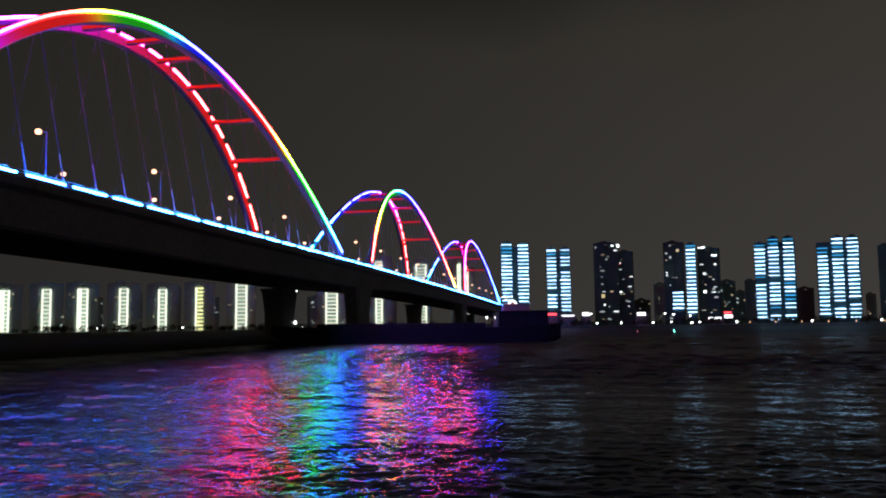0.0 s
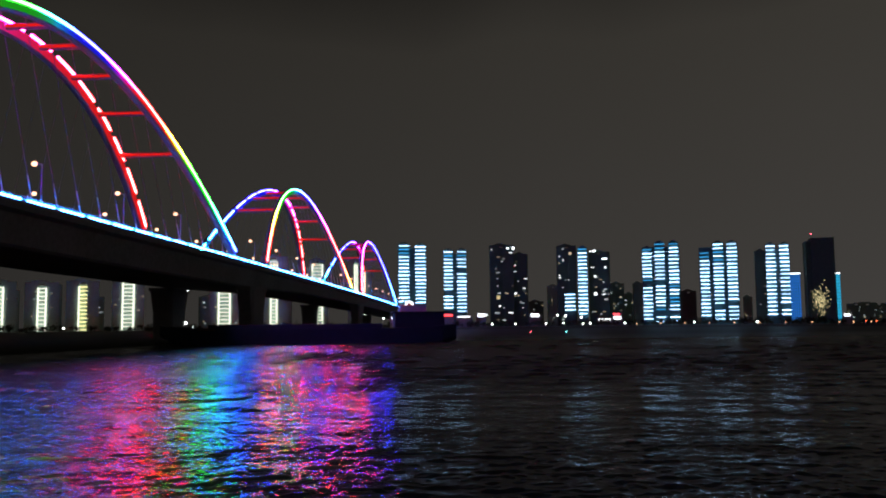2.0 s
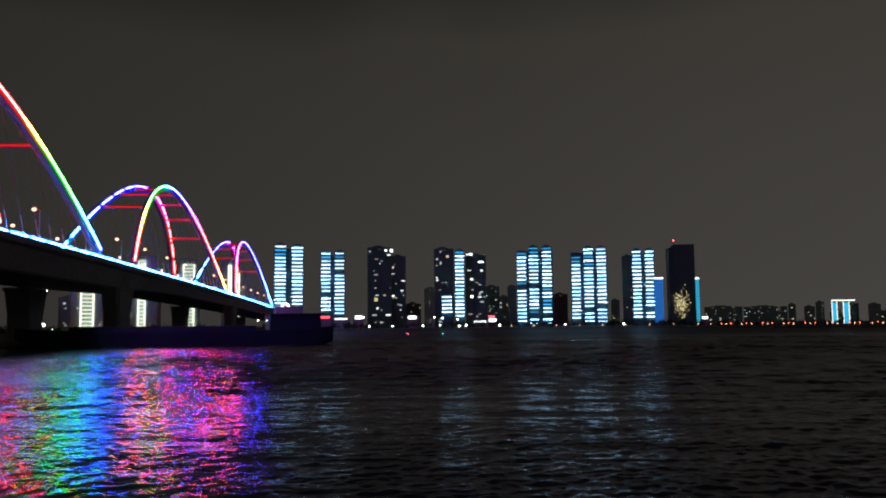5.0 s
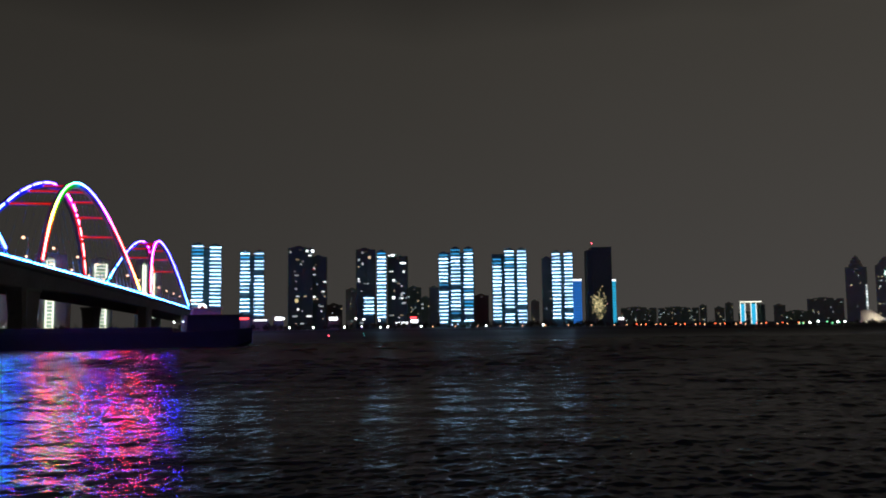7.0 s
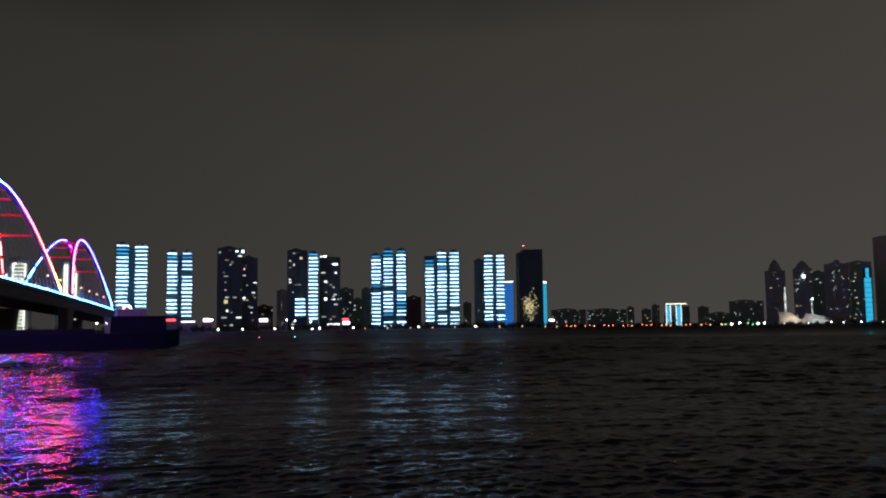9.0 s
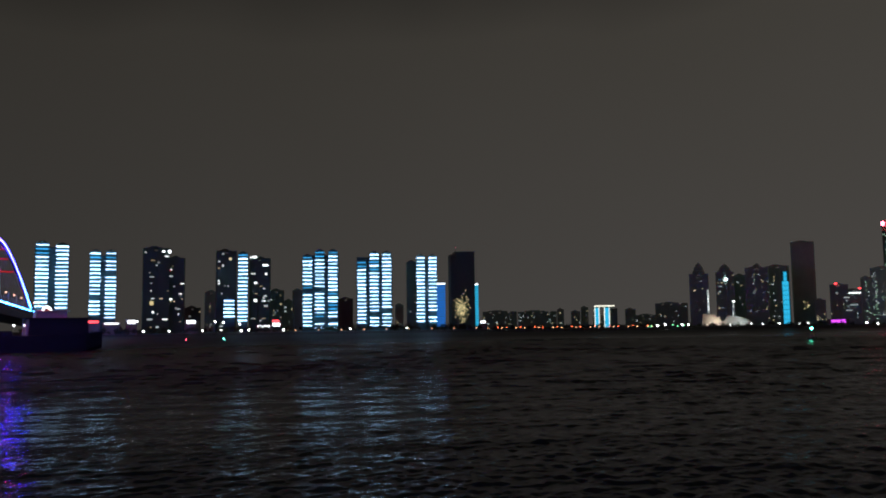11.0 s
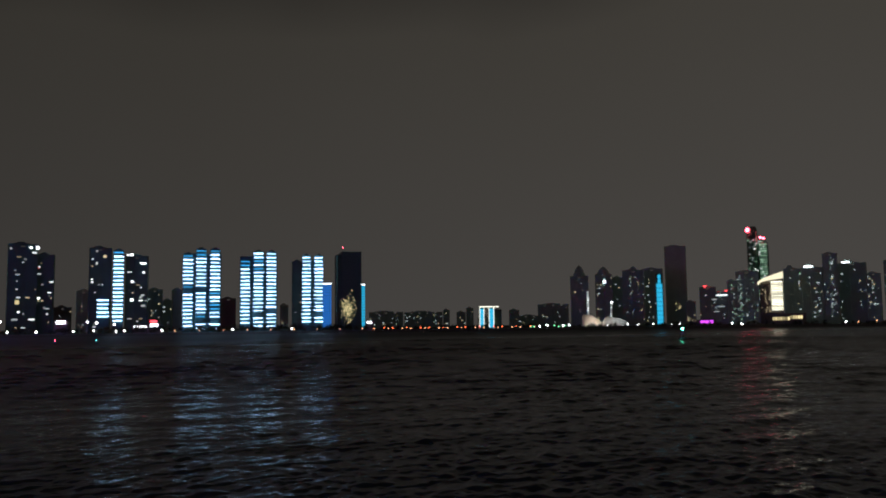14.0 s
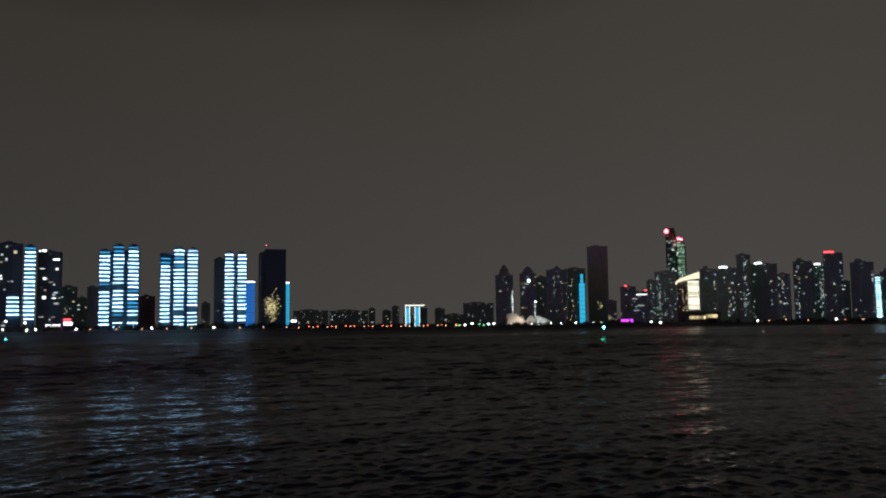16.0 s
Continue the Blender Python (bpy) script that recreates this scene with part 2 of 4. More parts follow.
def make_water():
    """One sheet: waves modelled in a fan off the near bank, finer towards it, and flat water out to the horizon."""
    rings = [24.0]
    while rings[-1] < 420:
        rings.append(rings[-1] * 1.0037)
    r = np.array(rings)
    a = np.radians(np.arange(-44, 88.01, 0.165))
    gr, ga = np.meshgrid(r, a, indexing="ij")
    gx, gy = gr * np.sin(ga), gr * np.cos(ga)
    fade = np.clip(np.minimum.reduce([(gr - 24) / 3, (rings[-1] - gr) / 60, (ga - a[0]) / 0.1, (a[-1] - ga) / 0.1]), 0, 1)
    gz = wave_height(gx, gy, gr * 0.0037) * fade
    nr, na = len(r), len(a)
    verts = np.stack([gx, gy, gz], -1).reshape(-1, 3).tolist()
    i = np.arange(nr * na).reshape(nr, na)
    faces = np.stack([i[:-1, :-1], i[1:, :-1], i[1:, 1:], i[:-1, 1:]], -1).reshape(-1, 4)[:, ::-1].tolist()
    # flat rest: from the fan's rim outwards, and the sector behind it
    far = 4600.0
    n = len(verts)
    verts += [(far * math.sin(t), far * math.cos(t), 0.0) for t in a]
    faces += [(int(i[-1, k]), int(i[-1, k + 1]), n + k + 1, n + k) for k in range(na - 1)]
    n2 = len(verts)
    verts.append((0.0, 0.0, 0.0))
    faces += [(n2, int(i[0, k + 1]), int(i[0, k])) for k in range(na - 1)]
    back = [a[-1] + (2 * math.pi - (a[-1] - a[0])) * k / 12 for k in range(13)]
    n3 = len(verts)
    verts += [(far * math.sin(t), far * math.cos(t), 0.0) for t in back[1:-1]]
    ring = [n + na - 1] + list(range(n3, n3 + 11)) + [n]
    faces += [(n2, ring[k + 1], ring[k]) for k in range(12)]
    me = bpy.data.meshes.new("water")
    me.from_pydata(verts, [], [tuple(f) for f in faces])
    me.polygons.foreach_set("use_smooth", [True] * len(me.polygons))
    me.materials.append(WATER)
    return tagged(new("water", me), "dark rippled river water at night reflecting coloured lights", "river", kind="structure")


make_water()

# shore of the far bank: bearing, distance
SHORE = [(-75, 700), (-45, 760), (-28, 820), (-10, 840), (4, 850), (18, 850), (33, 850), (38, 800), (46, 800), (52, 860), (60, 900), (76, 900), (100, 900)]


def shore_at(bearing):
    for (a, d), (b, e) in zip(SHORE, SHORE[1:]):
        if a <= bearing <= b:
            return d + (e - d) * (bearing - a) / (b - a)
    return SHORE[-1][1]


def make_far_bank():
    bm = bmesh.new()
    rows = []
    for k in range(141):
        a = -75 + 175 * k / 140
        d = shore_at(a) + 5 * noise.noise((a * 0.4, 0, 0))
        rows.append([bm.verts.new(spot(a, d + out, z)) for out, z in ((-6, -2.0), (2, 0.3), (12, 1.2), (14, 1.5), (30, 1.55), (60, 1.6), (3300, 1.6))])
    for r, s in zip(rows, rows[1:]):
        for j in range(len(r) - 1):
            bm.faces.new((r[j], s[j], s[j + 1], r[j + 1]))
    return tagged(finish("ground", bm, SOIL), "dark earth embankment along the far riverside", "river bank", kind="structure")


make_far_bank()

# ---- the bridge: s runs along it, o is the distance to its side ----
HEADING = 11.472
NEAR, WIDE = 93.4, 32.9          # the near rib's foot line, and from rib to rib
SPAN, GAP, FIRST = 210.0, 34.6, 297.7
RISE, LEAN_IN, CURVE = 49.0, 0.206, 1.976
AHEAD = Vector((math.sin(radians(HEADING)), math.cos(radians(HEADING)), 0))
ASIDE = Vector((-AHEAD.y, AHEAD.x, 0))


def edge_z(s):
    return EYE + 25.47 - 0.165 * s / 100 - 0.123 * (s / 100) ** 2


def on_bridge(s, o, z):
    return AHEAD * s + ASIDE * o + Vector((0, 0, z))


def rib_point(arch, u, near=True):
    s = FIRST - SPAN / 2 + arch * (SPAN + GAP) + SPAN / 2 * u
    up = RISE * (1 - abs(u) ** CURVE)
    shift = LEAN_IN * up
    return on_bridge(s, NEAR + shift if near else NEAR + WIDE - shift, edge_z(s) + up)


# near bank with its promenade, where the viewer stands
def make_near_bank():
    bm = bmesh.new()
    rows = []
    for k in range(61):
        o = -1500 + 50 * k
        rows.append([bm.verts.new(on_bridge(s, o, z)) for s, z in ((9.0, -2.0), (7.0, 1.2), (3.2, 4.6), (3.0, 4.9), (-40.0, 4.9), (-400.0, 5.2), (-3200.0, 5.2))])
    for r, q in zip(rows, rows[1:]):
        for j in range(len(r) - 1):
            bm.faces.new((r[j], r[j + 1], q[j + 1], q[j]))
    return tagged(finish("pavement", bm, PAVING), "stone paved promenade on the near embankment", "embankment", kind="structure")


make_near_bank()


def make_shoal():
    """Low mud bank behind the bridge's piers, its water's edge running along under the deck and back to the far bank."""
    bm = bmesh.new()
    edge = [(-260, 130), (-60, 124), (60, 121), (147, 118), (203, 114), (255, 111), (275, 103), (292, 92), (330, 84), (420, 76), (560, 70), (760, 60)]
    rows = []
    for (s0, o0), (s1, o1) in zip(edge, edge[1:]):
        for k in range(6):
            s, o = s0 + (s1 - s0) * k / 6, o0 + (o1 - o0) * k / 6
            o += 1.6 * noise.noise((s * 0.06, 3.1, 0))
            rows.append([bm.verts.new(on_bridge(s, o + out, z + 0.15 * noise.noise((s * 0.1, out * 0.1, 5)) * (z > 0))) for out, z in ((-3, -0.8), (0, 0.05), (1.5, 0.7), (5, 1.1), (14, 1.3), (60, 1.5), (900, 1.45))])
    for r, q in zip(rows, rows[1:]):
        for j in range(len(r) - 1):
            bm.faces.new((r[j], q[j], q[j + 1], r[j + 1]))
    return tagged(finish("ground_shoal", bm, SOIL), "low dark mud bank under the bridge", "river bank", kind="structure")


make_shoal()

bridge = thing("arch_bridge", "long concrete bridge with three pairs of rainbow-lit leaning arches", "bridge")


def girder_depth(s):
    k = min(1, max(0, (s - 290) / 130))
    return 9.0 - 2.0 * k * k * (3 - 2 * k) - 0.6 * min(1, max(0, (220 - s) / 110))


def make_deck():
    stations = [-160 + 10 * k for k in range(118)]
    lo, hi = NEAR - 1.4, NEAR + WIDE + 1.4
    bm = bmesh.new()
    rings = []
    for s in stations:
        z, d = edge_z(s) - 0.5, girder_depth(s)
        sec = ((lo, z), (lo, z - 1.5), (lo + 1.6, z - 2.1), (lo + 2.6, z - d + 0.6), (lo + 3.4, z - d), (hi - 3.4, z - d), (hi - 2.6, z - d + 0.6),
               (hi - 1.6, z - 2.1), (hi, z - 1.5), (hi, z))
        rings.append([bm.verts.new(on_bridge(s, o, h)) for o, h in sec])
    for r, q in zip(rings, rings[1:]):
        for j in range(len(r)):
            bm.faces.new((r[j], r[(j + 1) % len(r)], q[(j + 1) % len(r)], q[j]))
    bm.faces.new(rings[0])
    bm.faces.new(rings[-1][::-1])
    part("deck_girder", bm, CONCRETE, bridge, "grey weathered concrete box girder")
    bm = bmesh.new()
    rings = [[bm.verts.new(on_bridge(s, o, edge_z(s) - 0.44)) for o in (lo + 4.5, hi - 4.5)] for s in stations]
    for r, q in zip(rings, rings[1:]):
        bm.faces.new((r[0], q[0], q[1], r[1]))
    part("roadway", bm, ASPHALT, bridge, "dark asphalt carriageway")
    # parapet railings
    for o in (lo + 0.25, hi - 0.25):
        bm = bmesh.new()
        for h in (0.25, 0.75):
            sweep(bm, [on_bridge(s, o, edge_z(s) + h) for s in stations], ((-.05, -.05), (.05, -.05), (.05, .05), (-.05, .05)), [Vector((0, 0, 1))] * len(stations))
        railing = part("railing", bm, POLE, bridge)
        bm = bmesh.new()
        rod(bm, (0, 0, 0), (0, 0, 1.3), 0.07, n=4)
        rod(bm, (0, 0, 1.3), (0, 0, 1.36), 0.1, 0.06, n=4)
        post = part("post", bm, POLE, railing)
        for k in range(144):
            p = on_bridge(-150 + 8 * k, o, edge_z(-150 + 8 * k) - 0.5)
            if k:
                repeat(post, Matrix.Translation(p))
            else:
                post.matrix_basis = Matrix.Translation(p)


make_deck()


def make_edge_lights():
    """Light tubes along the near parapet, one to each bay."""
    lo = NEAR - 1.51
    pitch = 12.4
    s = -55.0
    while s < 935:
        bm = bmesh.new()
        pts = [on_bridge(s + pitch * 0.80 * k / 3, lo - 0.12, edge_z(s + pitch * 0.80 * k / 3)) for k in range(4)]
        sweep(bm, pts, ((-.13, -.14), (.13, -.14), (.13, .14), (-.13, .14)), [Vector((0, 0, 1))] * 4)
        part("edge_light", bm, EDGE_CYAN, bridge)
        s += pitch
    # added strip under the tubes, keeps their light off the girder side
    bm = bmesh.new()
    stations = [-55 + 10 * k for k in range(100)]
    sweep(bm, [on_bridge(s, lo - 0.06, edge_z(s) - 0.26) for s in stations], ((-.22, -.05), (.22, -.05), (.22, .05), (-.22, .05)), [Vector((0, 0, 1))] * len(stations))
    part("light_tray", bm, STEEL, bridge)


make_edge_lights()

# hue at the crown, and its change from crown to foot
HUES = {(0, True): (208, 378), (0, False): (318, 62), (1, True): (212, 215), (1, False): (280, 110), (2, True): (265, -75), (2, False): (280, 110)}


def make_arch(arch, near):
    n = 64
    us = [-1 + 2 * k / n for k in range(n + 1)]
    line = [rib_point(arch, u, near) for u in us]
    # outward from the arch's axis in its own leaning plane
    lean = (ASIDE * (LEAN_IN if near else -LEAN_IN) + Vector((0, 0, 1))).normalized()
    ups = []
    for i in range(n + 1):
        way = (line[min(i + 1, n)] - line[max(i - 1, 0)]).normalized()
        side = AHEAD.cross(lean).normalized()
        ups.append(side.cross(way).normalized() if side.cross(way).z > 0 else -side.cross(way).normalized())
    # the rib: a steel box with chamfered corners, hung below its light line
    body = [p - ups[i] * 1.25 + ASIDE * (1.15 if near else 1.0) for i, p in enumerate(line)]
    a, b, c = 1.0, 1.45, 0.3
    sec = ((-a + c, -b), (a - c, -b), (a, -b + c), (a, b - c), (a - c, b), (-a + c, b), (-a, b - c), (-a, -b + c))
    bm = bmesh.new()
    sweep(bm, body, sec, ups)
    rib = part("arch_rib", bm, STEEL, bridge, "leaning steel arch rib lit in rainbow colours")
    start, turn = HUES[(arch, near)]
    glow = rainbow("rainbow_tube", start, turn, (0.010 if arch == 0 else 0.014) if near else 0.014, 185.0)
    # soft: coloured light on the rib's side, put in as a glowing strip
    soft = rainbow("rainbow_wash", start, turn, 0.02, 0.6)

    def tube(name, i0, i1, shift, r, material, tall=None):
        t = tall or r
        bm = bmesh.new()
        lay = bm.verts.layers.float.new("along")
        pts = [p + shift(i) for i, p in enumerate(line)][i0:i1 + 1]
        sweep(bm, pts, ((-r, -t), (r, -t), (r, t), (-r, t)), ups[i0:i1 + 1], True, lay, us[i0:i1 + 1])
        part(name, bm, material, rib)

    if near:
        tube("light_tube", 1, n - 1, lambda i: -ASIDE * 0.1, 0.20, glow)
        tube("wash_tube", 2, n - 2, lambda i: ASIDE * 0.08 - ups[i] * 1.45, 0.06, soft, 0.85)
    else:
        for i0 in range(1, n - 3, 4):
            tube("light_tube", i0, min(i0 + 3, n - 1), lambda i: -ASIDE * 0.25, 0.24, glow)
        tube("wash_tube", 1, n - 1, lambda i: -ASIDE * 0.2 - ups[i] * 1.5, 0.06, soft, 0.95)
    # hangers down to the deck
    for k in range(19):
        u = -0.86 + 1.72 * k / 18
        top = rib_point(arch, u, near)
        s = FIRST - SPAN / 2 + arch * (SPAN + GAP) + SPAN / 2 * u
        foot = on_bridge(s, NEAR + 1.2 if near else NEAR + WIDE - 1.2, edge_z(s) - 0.4)
        end = top - lean * 2.6 + ASIDE * (1.1 if near else -1.1)
        sheath = foot + (end - foot).normalized() * min(7.0, (end - foot).length * 0.4)
        bm = bmesh.new()
        rod(bm, sheath, end, 0.075 if near else 0.03, n=5)
        hanger = part("hanger", bm, CABLE, bridge)
        bm = bmesh.new()
        rod(bm, foot, sheath, 0.16 if near else 0.08, 0.13 if near else 0.05, n=6)
        rod(bm, foot, foot + (end - foot).normalized() * 0.5, 0.26, 0.22, n=6)
        part("hanger_sheath", bm, SHEATH, hanger, "pale anti-vandal cable sheath")


for arch in range(3):
    make_arch(arch, True)
    make_arch(arch, False)
    for u in (-0.585, -0.41, -0.235, -0.07, 0.07, 0.235, 0.41, 0.585):
        p, q = rib_point(arch, u, True), rib_point(arch, u, False)
        low = Vector((0, 0, -1.6))
        bm = bmesh.new()
        rod(bm, p + low + ASIDE * 1.6, q + low - ASIDE * 0.4, 0.8, n=12)
        brace = part("cross_brace", bm, STEEL, bridge, "round steel cross brace lit red")
        # red floodlight on the brace, put in as an added glowing rod
        bm = bmesh.new()
        lift = Vector((0, 0, -0.1)) - AHEAD * 0.92 + low
        rod(bm, p + lift + ASIDE * 2.2, q + lift - ASIDE * 0.8, 0.38, n=6)
        part("red_tube", bm, RED_GLOW, brace)

# lit gateway where the bridge lands
bm = bmesh.new()
pts = [on_bridge(936, NEAR + 4 - 5.5 * math.cos(math.pi * k / 12), edge_z(936) - 0.44 + 12 * math.sin(math.pi * k / 12)) for k in range(13)]
sweep(bm, pts, ((-.8, -.8), (.8, -.8), (.8, .8), (-.8, .8)), [AHEAD] * 13)
part("gateway_light", bm, WHITE_SIGN, bridge, "white glowing gateway arch")

# piers: a splayed shaft under each rib, with a cap and a footing in the water
for s in (53.0, 315.0, 559.6, 804.0):
    for o, thick in ((NEAR + 0.8, 1.0), (NEAR + WIDE + 0.5, 1.3)):
        top = edge_z(s) - 0.5 - girder_depth(s)
        bm = bmesh.new()
        for half0, half1, t0, t1, z0, z1 in ((9.4, 9.4, 4.4, 4.4, -3.0, 1.2), (7.4, 7.8, 3.0, 3.0, 1.2, top * 0.55), (7.8, 10.2, 3.0, 3.3, top * 0.55, top - 1.2), (10.6, 10.6, 3.7, 3.7, top - 1.2, top + 0.02)):
            ring = [[bm.verts.new(on_bridge(s + x * h, o + y * t * thick, z)) for x, y in ((-1, -.7), (-.8, -1), (.8, -1), (1, -.7), (1, .7), (.8, 1), (-.8, 1), (-1, .7))]
                    for h, t, z in ((half0, t0, z0), (half1, t1, z1))]
            for j in range(8):
                bm.faces.new((ring[0][j], ring[1][j], ring[1][(j + 1) % 8], ring[0][(j + 1) % 8]))
            bm.faces.new(ring[0])
            bm.faces.new(ring[1][::-1])
        pier = part("pier", bm, CONCRETE, bridge, "splayed concrete pier standing in the river")
        if s == 315.0 and o > NEAR + 10:
            for z in (7.6, 20.4):
                bm = bmesh.new()
                globe(bm, on_bridge(s + 6.6, o - (4.1 if z < 10 else 4.5), z), 0.42, 8, 6, 1.4)
                part("pier_lamp", bm, WHITE_LAMP, pier, "small white navigation lamp")


def make_street_lamp(height, arm, material, r=0.42, label="slim steel street lamp", place=None, group=""):
    lamp = thing("street_lamp", label, "street lamp", place, group)
    bm = bmesh.new()
    rod(bm, (0, 0, 0), (0, 0, height), 0.15, 0.10, 6)
    rod(bm, (0, 0, 0), (0, 0, 0.5), 0.24, 0.2, 8)
    rod(bm, (0, 0, height), (arm, 0, height + 0.35), 0.06, 0.05, 5)
    part("pole", bm, POLE, lamp)
    bm = bmesh.new()
    globe(bm, (arm, 0, height + 0.22), r, 10, 6, 0.85)
    part("lamp_head", bm, material, lamp)
    return lamp


def lamp_pose(s, o, spin):
    p = on_bridge(s, o, edge_z(s) - 0.44)
    return pose(p.x, p.y, p.z, 0, 0, -HEADING + spin)


bridge_lamp = make_street_lamp(10.4, 1.7, BRIDGE_LAMP, 0.62, "tall steel street lamp with warm head on the bridge", lamp_pose(11.8, NEAR + 3.2, 180), "lamps along the bridge")
for k in range(25):
    s = 11.8 + 39.3 * k
    if k:
        copy_thing(bridge_lamp, lamp_pose(s, NEAR + 3.2, 180))
    copy_thing(bridge_lamp, lamp_pose(s - 2.2, NEAR + WIDE - 4.9, 0))


# ---- barge and buoys ----
def make_barge():
    barge = thing("barge", "long low navy river barge with raised wheelhouse, unlit", "barge", pose(-6, 284, 0))
    bm = bmesh.new()
    rings = []
    for x, w, keel, top in ((-49, 2.0, 3.2, 6.4), (-45, 5.0, 1.0, 6.1), (-39, 7.0, -0.8, 5.7), (-30, 7.5, -1.2, 5.4), (-20, 7.5, -1.2, 5.2), (20, 7.5, -1.2, 5.0), (36, 7.5, -1.2, 5.2), (44, 7.0, -0.6, 5.7), (49, 5.6, 1.0, 6.2)):
        rings.append([bm.verts.new((x, y, z)) for y, z in ((-w, top), (-w * .96, keel + 1.2), (-w * .8, keel), (w * .8, keel), (w * .96, keel + 1.2), (w, top))])
    for r, q in zip(rings, rings[1:]):
        for j in range(6):
            bm.faces.new((r[j], r[(j + 1) % 6], q[(j + 1) % 6], q[j]))
    bm.faces.new(rings[0])
    bm.faces.new(rings[-1][::-1])
    hull = part("hull", bm, HULL, barge, "dark navy painted steel hull")
    bm = bmesh.new()
    for y in (-7.3, 7.3):
        pts = [Vector((x, y, 4.6 if -30 < x < 30 else 5.0)) for x in range(-36, 37, 6)]
        sweep(bm, pts, ((-.15, -.2), (.15, -.2), (.15, .2), (-.15, .2)), [Vector((0, 0, 1))] * len(pts))
    part("rubbing_strake", bm, RUST, hull)
    bm = bmesh.new()
    block(bm, -33, 24, -5.6, 5.6, 5.0, 6.6, 0.985)
    for k in range(9):
        block(bm, -33 + 6.6 * k, -32.5 + 6.6 * k, -5.9, 5.9, 5.0, 6.75)
    part("hold_coaming", bm, HULL, barge, "navy steel hatch coaming with ribs")
    bm = bmesh.new()
    block(bm, 28, 45, -6.0, 6.0, 5.2, 10.2, 0.97)
    block(bm, 27.4, 45.6, -6.6, 6.6, 10.2, 10.5)
    house = part("deckhouse", bm, HULL, barge, "dark boxy deckhouse")
    bm = bmesh.new()
    block(bm, 30, 39, -4.0, 4.0, 10.5, 12.6, 0.95)
    block(bm, 29.3, 39.7, -4.6, 4.6, 12.6, 12.8)
    part("wheelhouse", bm, CABIN, barge, "grey wheelhouse with flat roof")
    bm = bmesh.new()
    rod(bm, (33, 0, 12.8), (33, 0, 17), 0.12, 0.07)
    rod(bm, (32, 0, 15), (34, 0, 15), 0.06)
    part("mast", bm, POLE, barge)
    for x, z in ((27.2, 6.2), (26.6, 7.6)):
        bm = bmesh.new()
        rod(bm, (x, -5.9, 5.2), (x, -5.9, z + 2.4), 0.16)
        part("bollard_post", bm, CABIN, barge)
    bm = bmesh.new()
    rod(bm, (30.5, -4.66, 12.7), (34, -4.66, 12.7), 0.07)
    part("red_lamp_bar", bm, RED_GLOW, barge)
    return barge


make_barge()


def make_buoy(bearing, distance, size, lamp, label):
    buoy = thing("buoy", label, "buoy", facing(bearing, distance), "channel buoys")
    bm = bmesh.new()
    rod(bm, (0, 0, -0.6), (0, 0, 0.5), 1.3 * size, 1.5 * size, 12)
    rod(bm, (0, 0, 0.5), (0, 0, 0.9), 1.5 * size, 0.9 * size, 12)
    part("float", bm, HULL, buoy)
    bm = bmesh.new()
    for k in range(3):
        c, q = math.cos(k * 2.094), math.sin(k * 2.094)
        rod(bm, (0.9 * size * c, 0.9 * size * q, 0.8), (0.25 * size * c, 0.25 * size * q, 3.6 * size), 0.07)
    rod(bm, (0, 0, 2.2 * size), (0, 0, 2.35 * size), 0.5 * size, n=8)
    part("tower_frame", bm, POLE, buoy)
    bm = bmesh.new()
    globe(bm, (0, 0, 3.85 * size), 0.33 * size, 8, 6, 1.3)
    part("beacon", bm, lamp, buoy)


make_buoy(55.1, 310, 1.05, GREEN_LAMP, "green lit channel buoy with lattice tower")
make_buoy(13.9, 404, 0.45, RED_LAMP, "small red lit channel buoy")
make_buoy(16.3, 404, 0.45, GREEN_LAMP, "small green lit channel buoy")

# ---- towers of the far bank ----
rnd = random.Random(11)
BASE = 1.6


def tower_body(bm, w, d, h, wings=2, floor=3.1, z0=0.0):
    """Slab tower: wings with a recessed core between them, thin floor ledges, parapet and roof plant."""
    bay = w / (wings + (wings - 1) * 0.42)
    x = -w / 2
    for k in range(wings):
        block(bm, x, x + bay, 0, d, z0, h)
        z = z0 + floor
        while z < h - 0.5:
            block(bm, x - 0.18, x + bay + 0.18, -0.35, d * 0.5, z, z + 0.28)
            z += floor
        block(bm, x - 0.12, x + bay + 0.12, -0.12, d + 0.12, h, h + 1.1)
        if k < wings - 1:
            block(bm, x + bay, x + bay * 1.42, 1.8, d - 1.0, z0, h - 2.2)
        x += bay * 1.42
    block(bm, -w * 0.34, w * 0.22, d * 0.25, d * 0.75, h, h + 2.6, 0.94)
    block(bm, -w * 0.20, w * 0.06, d * 0.35, d * 0.65, h + 2.6, h + 3.9)


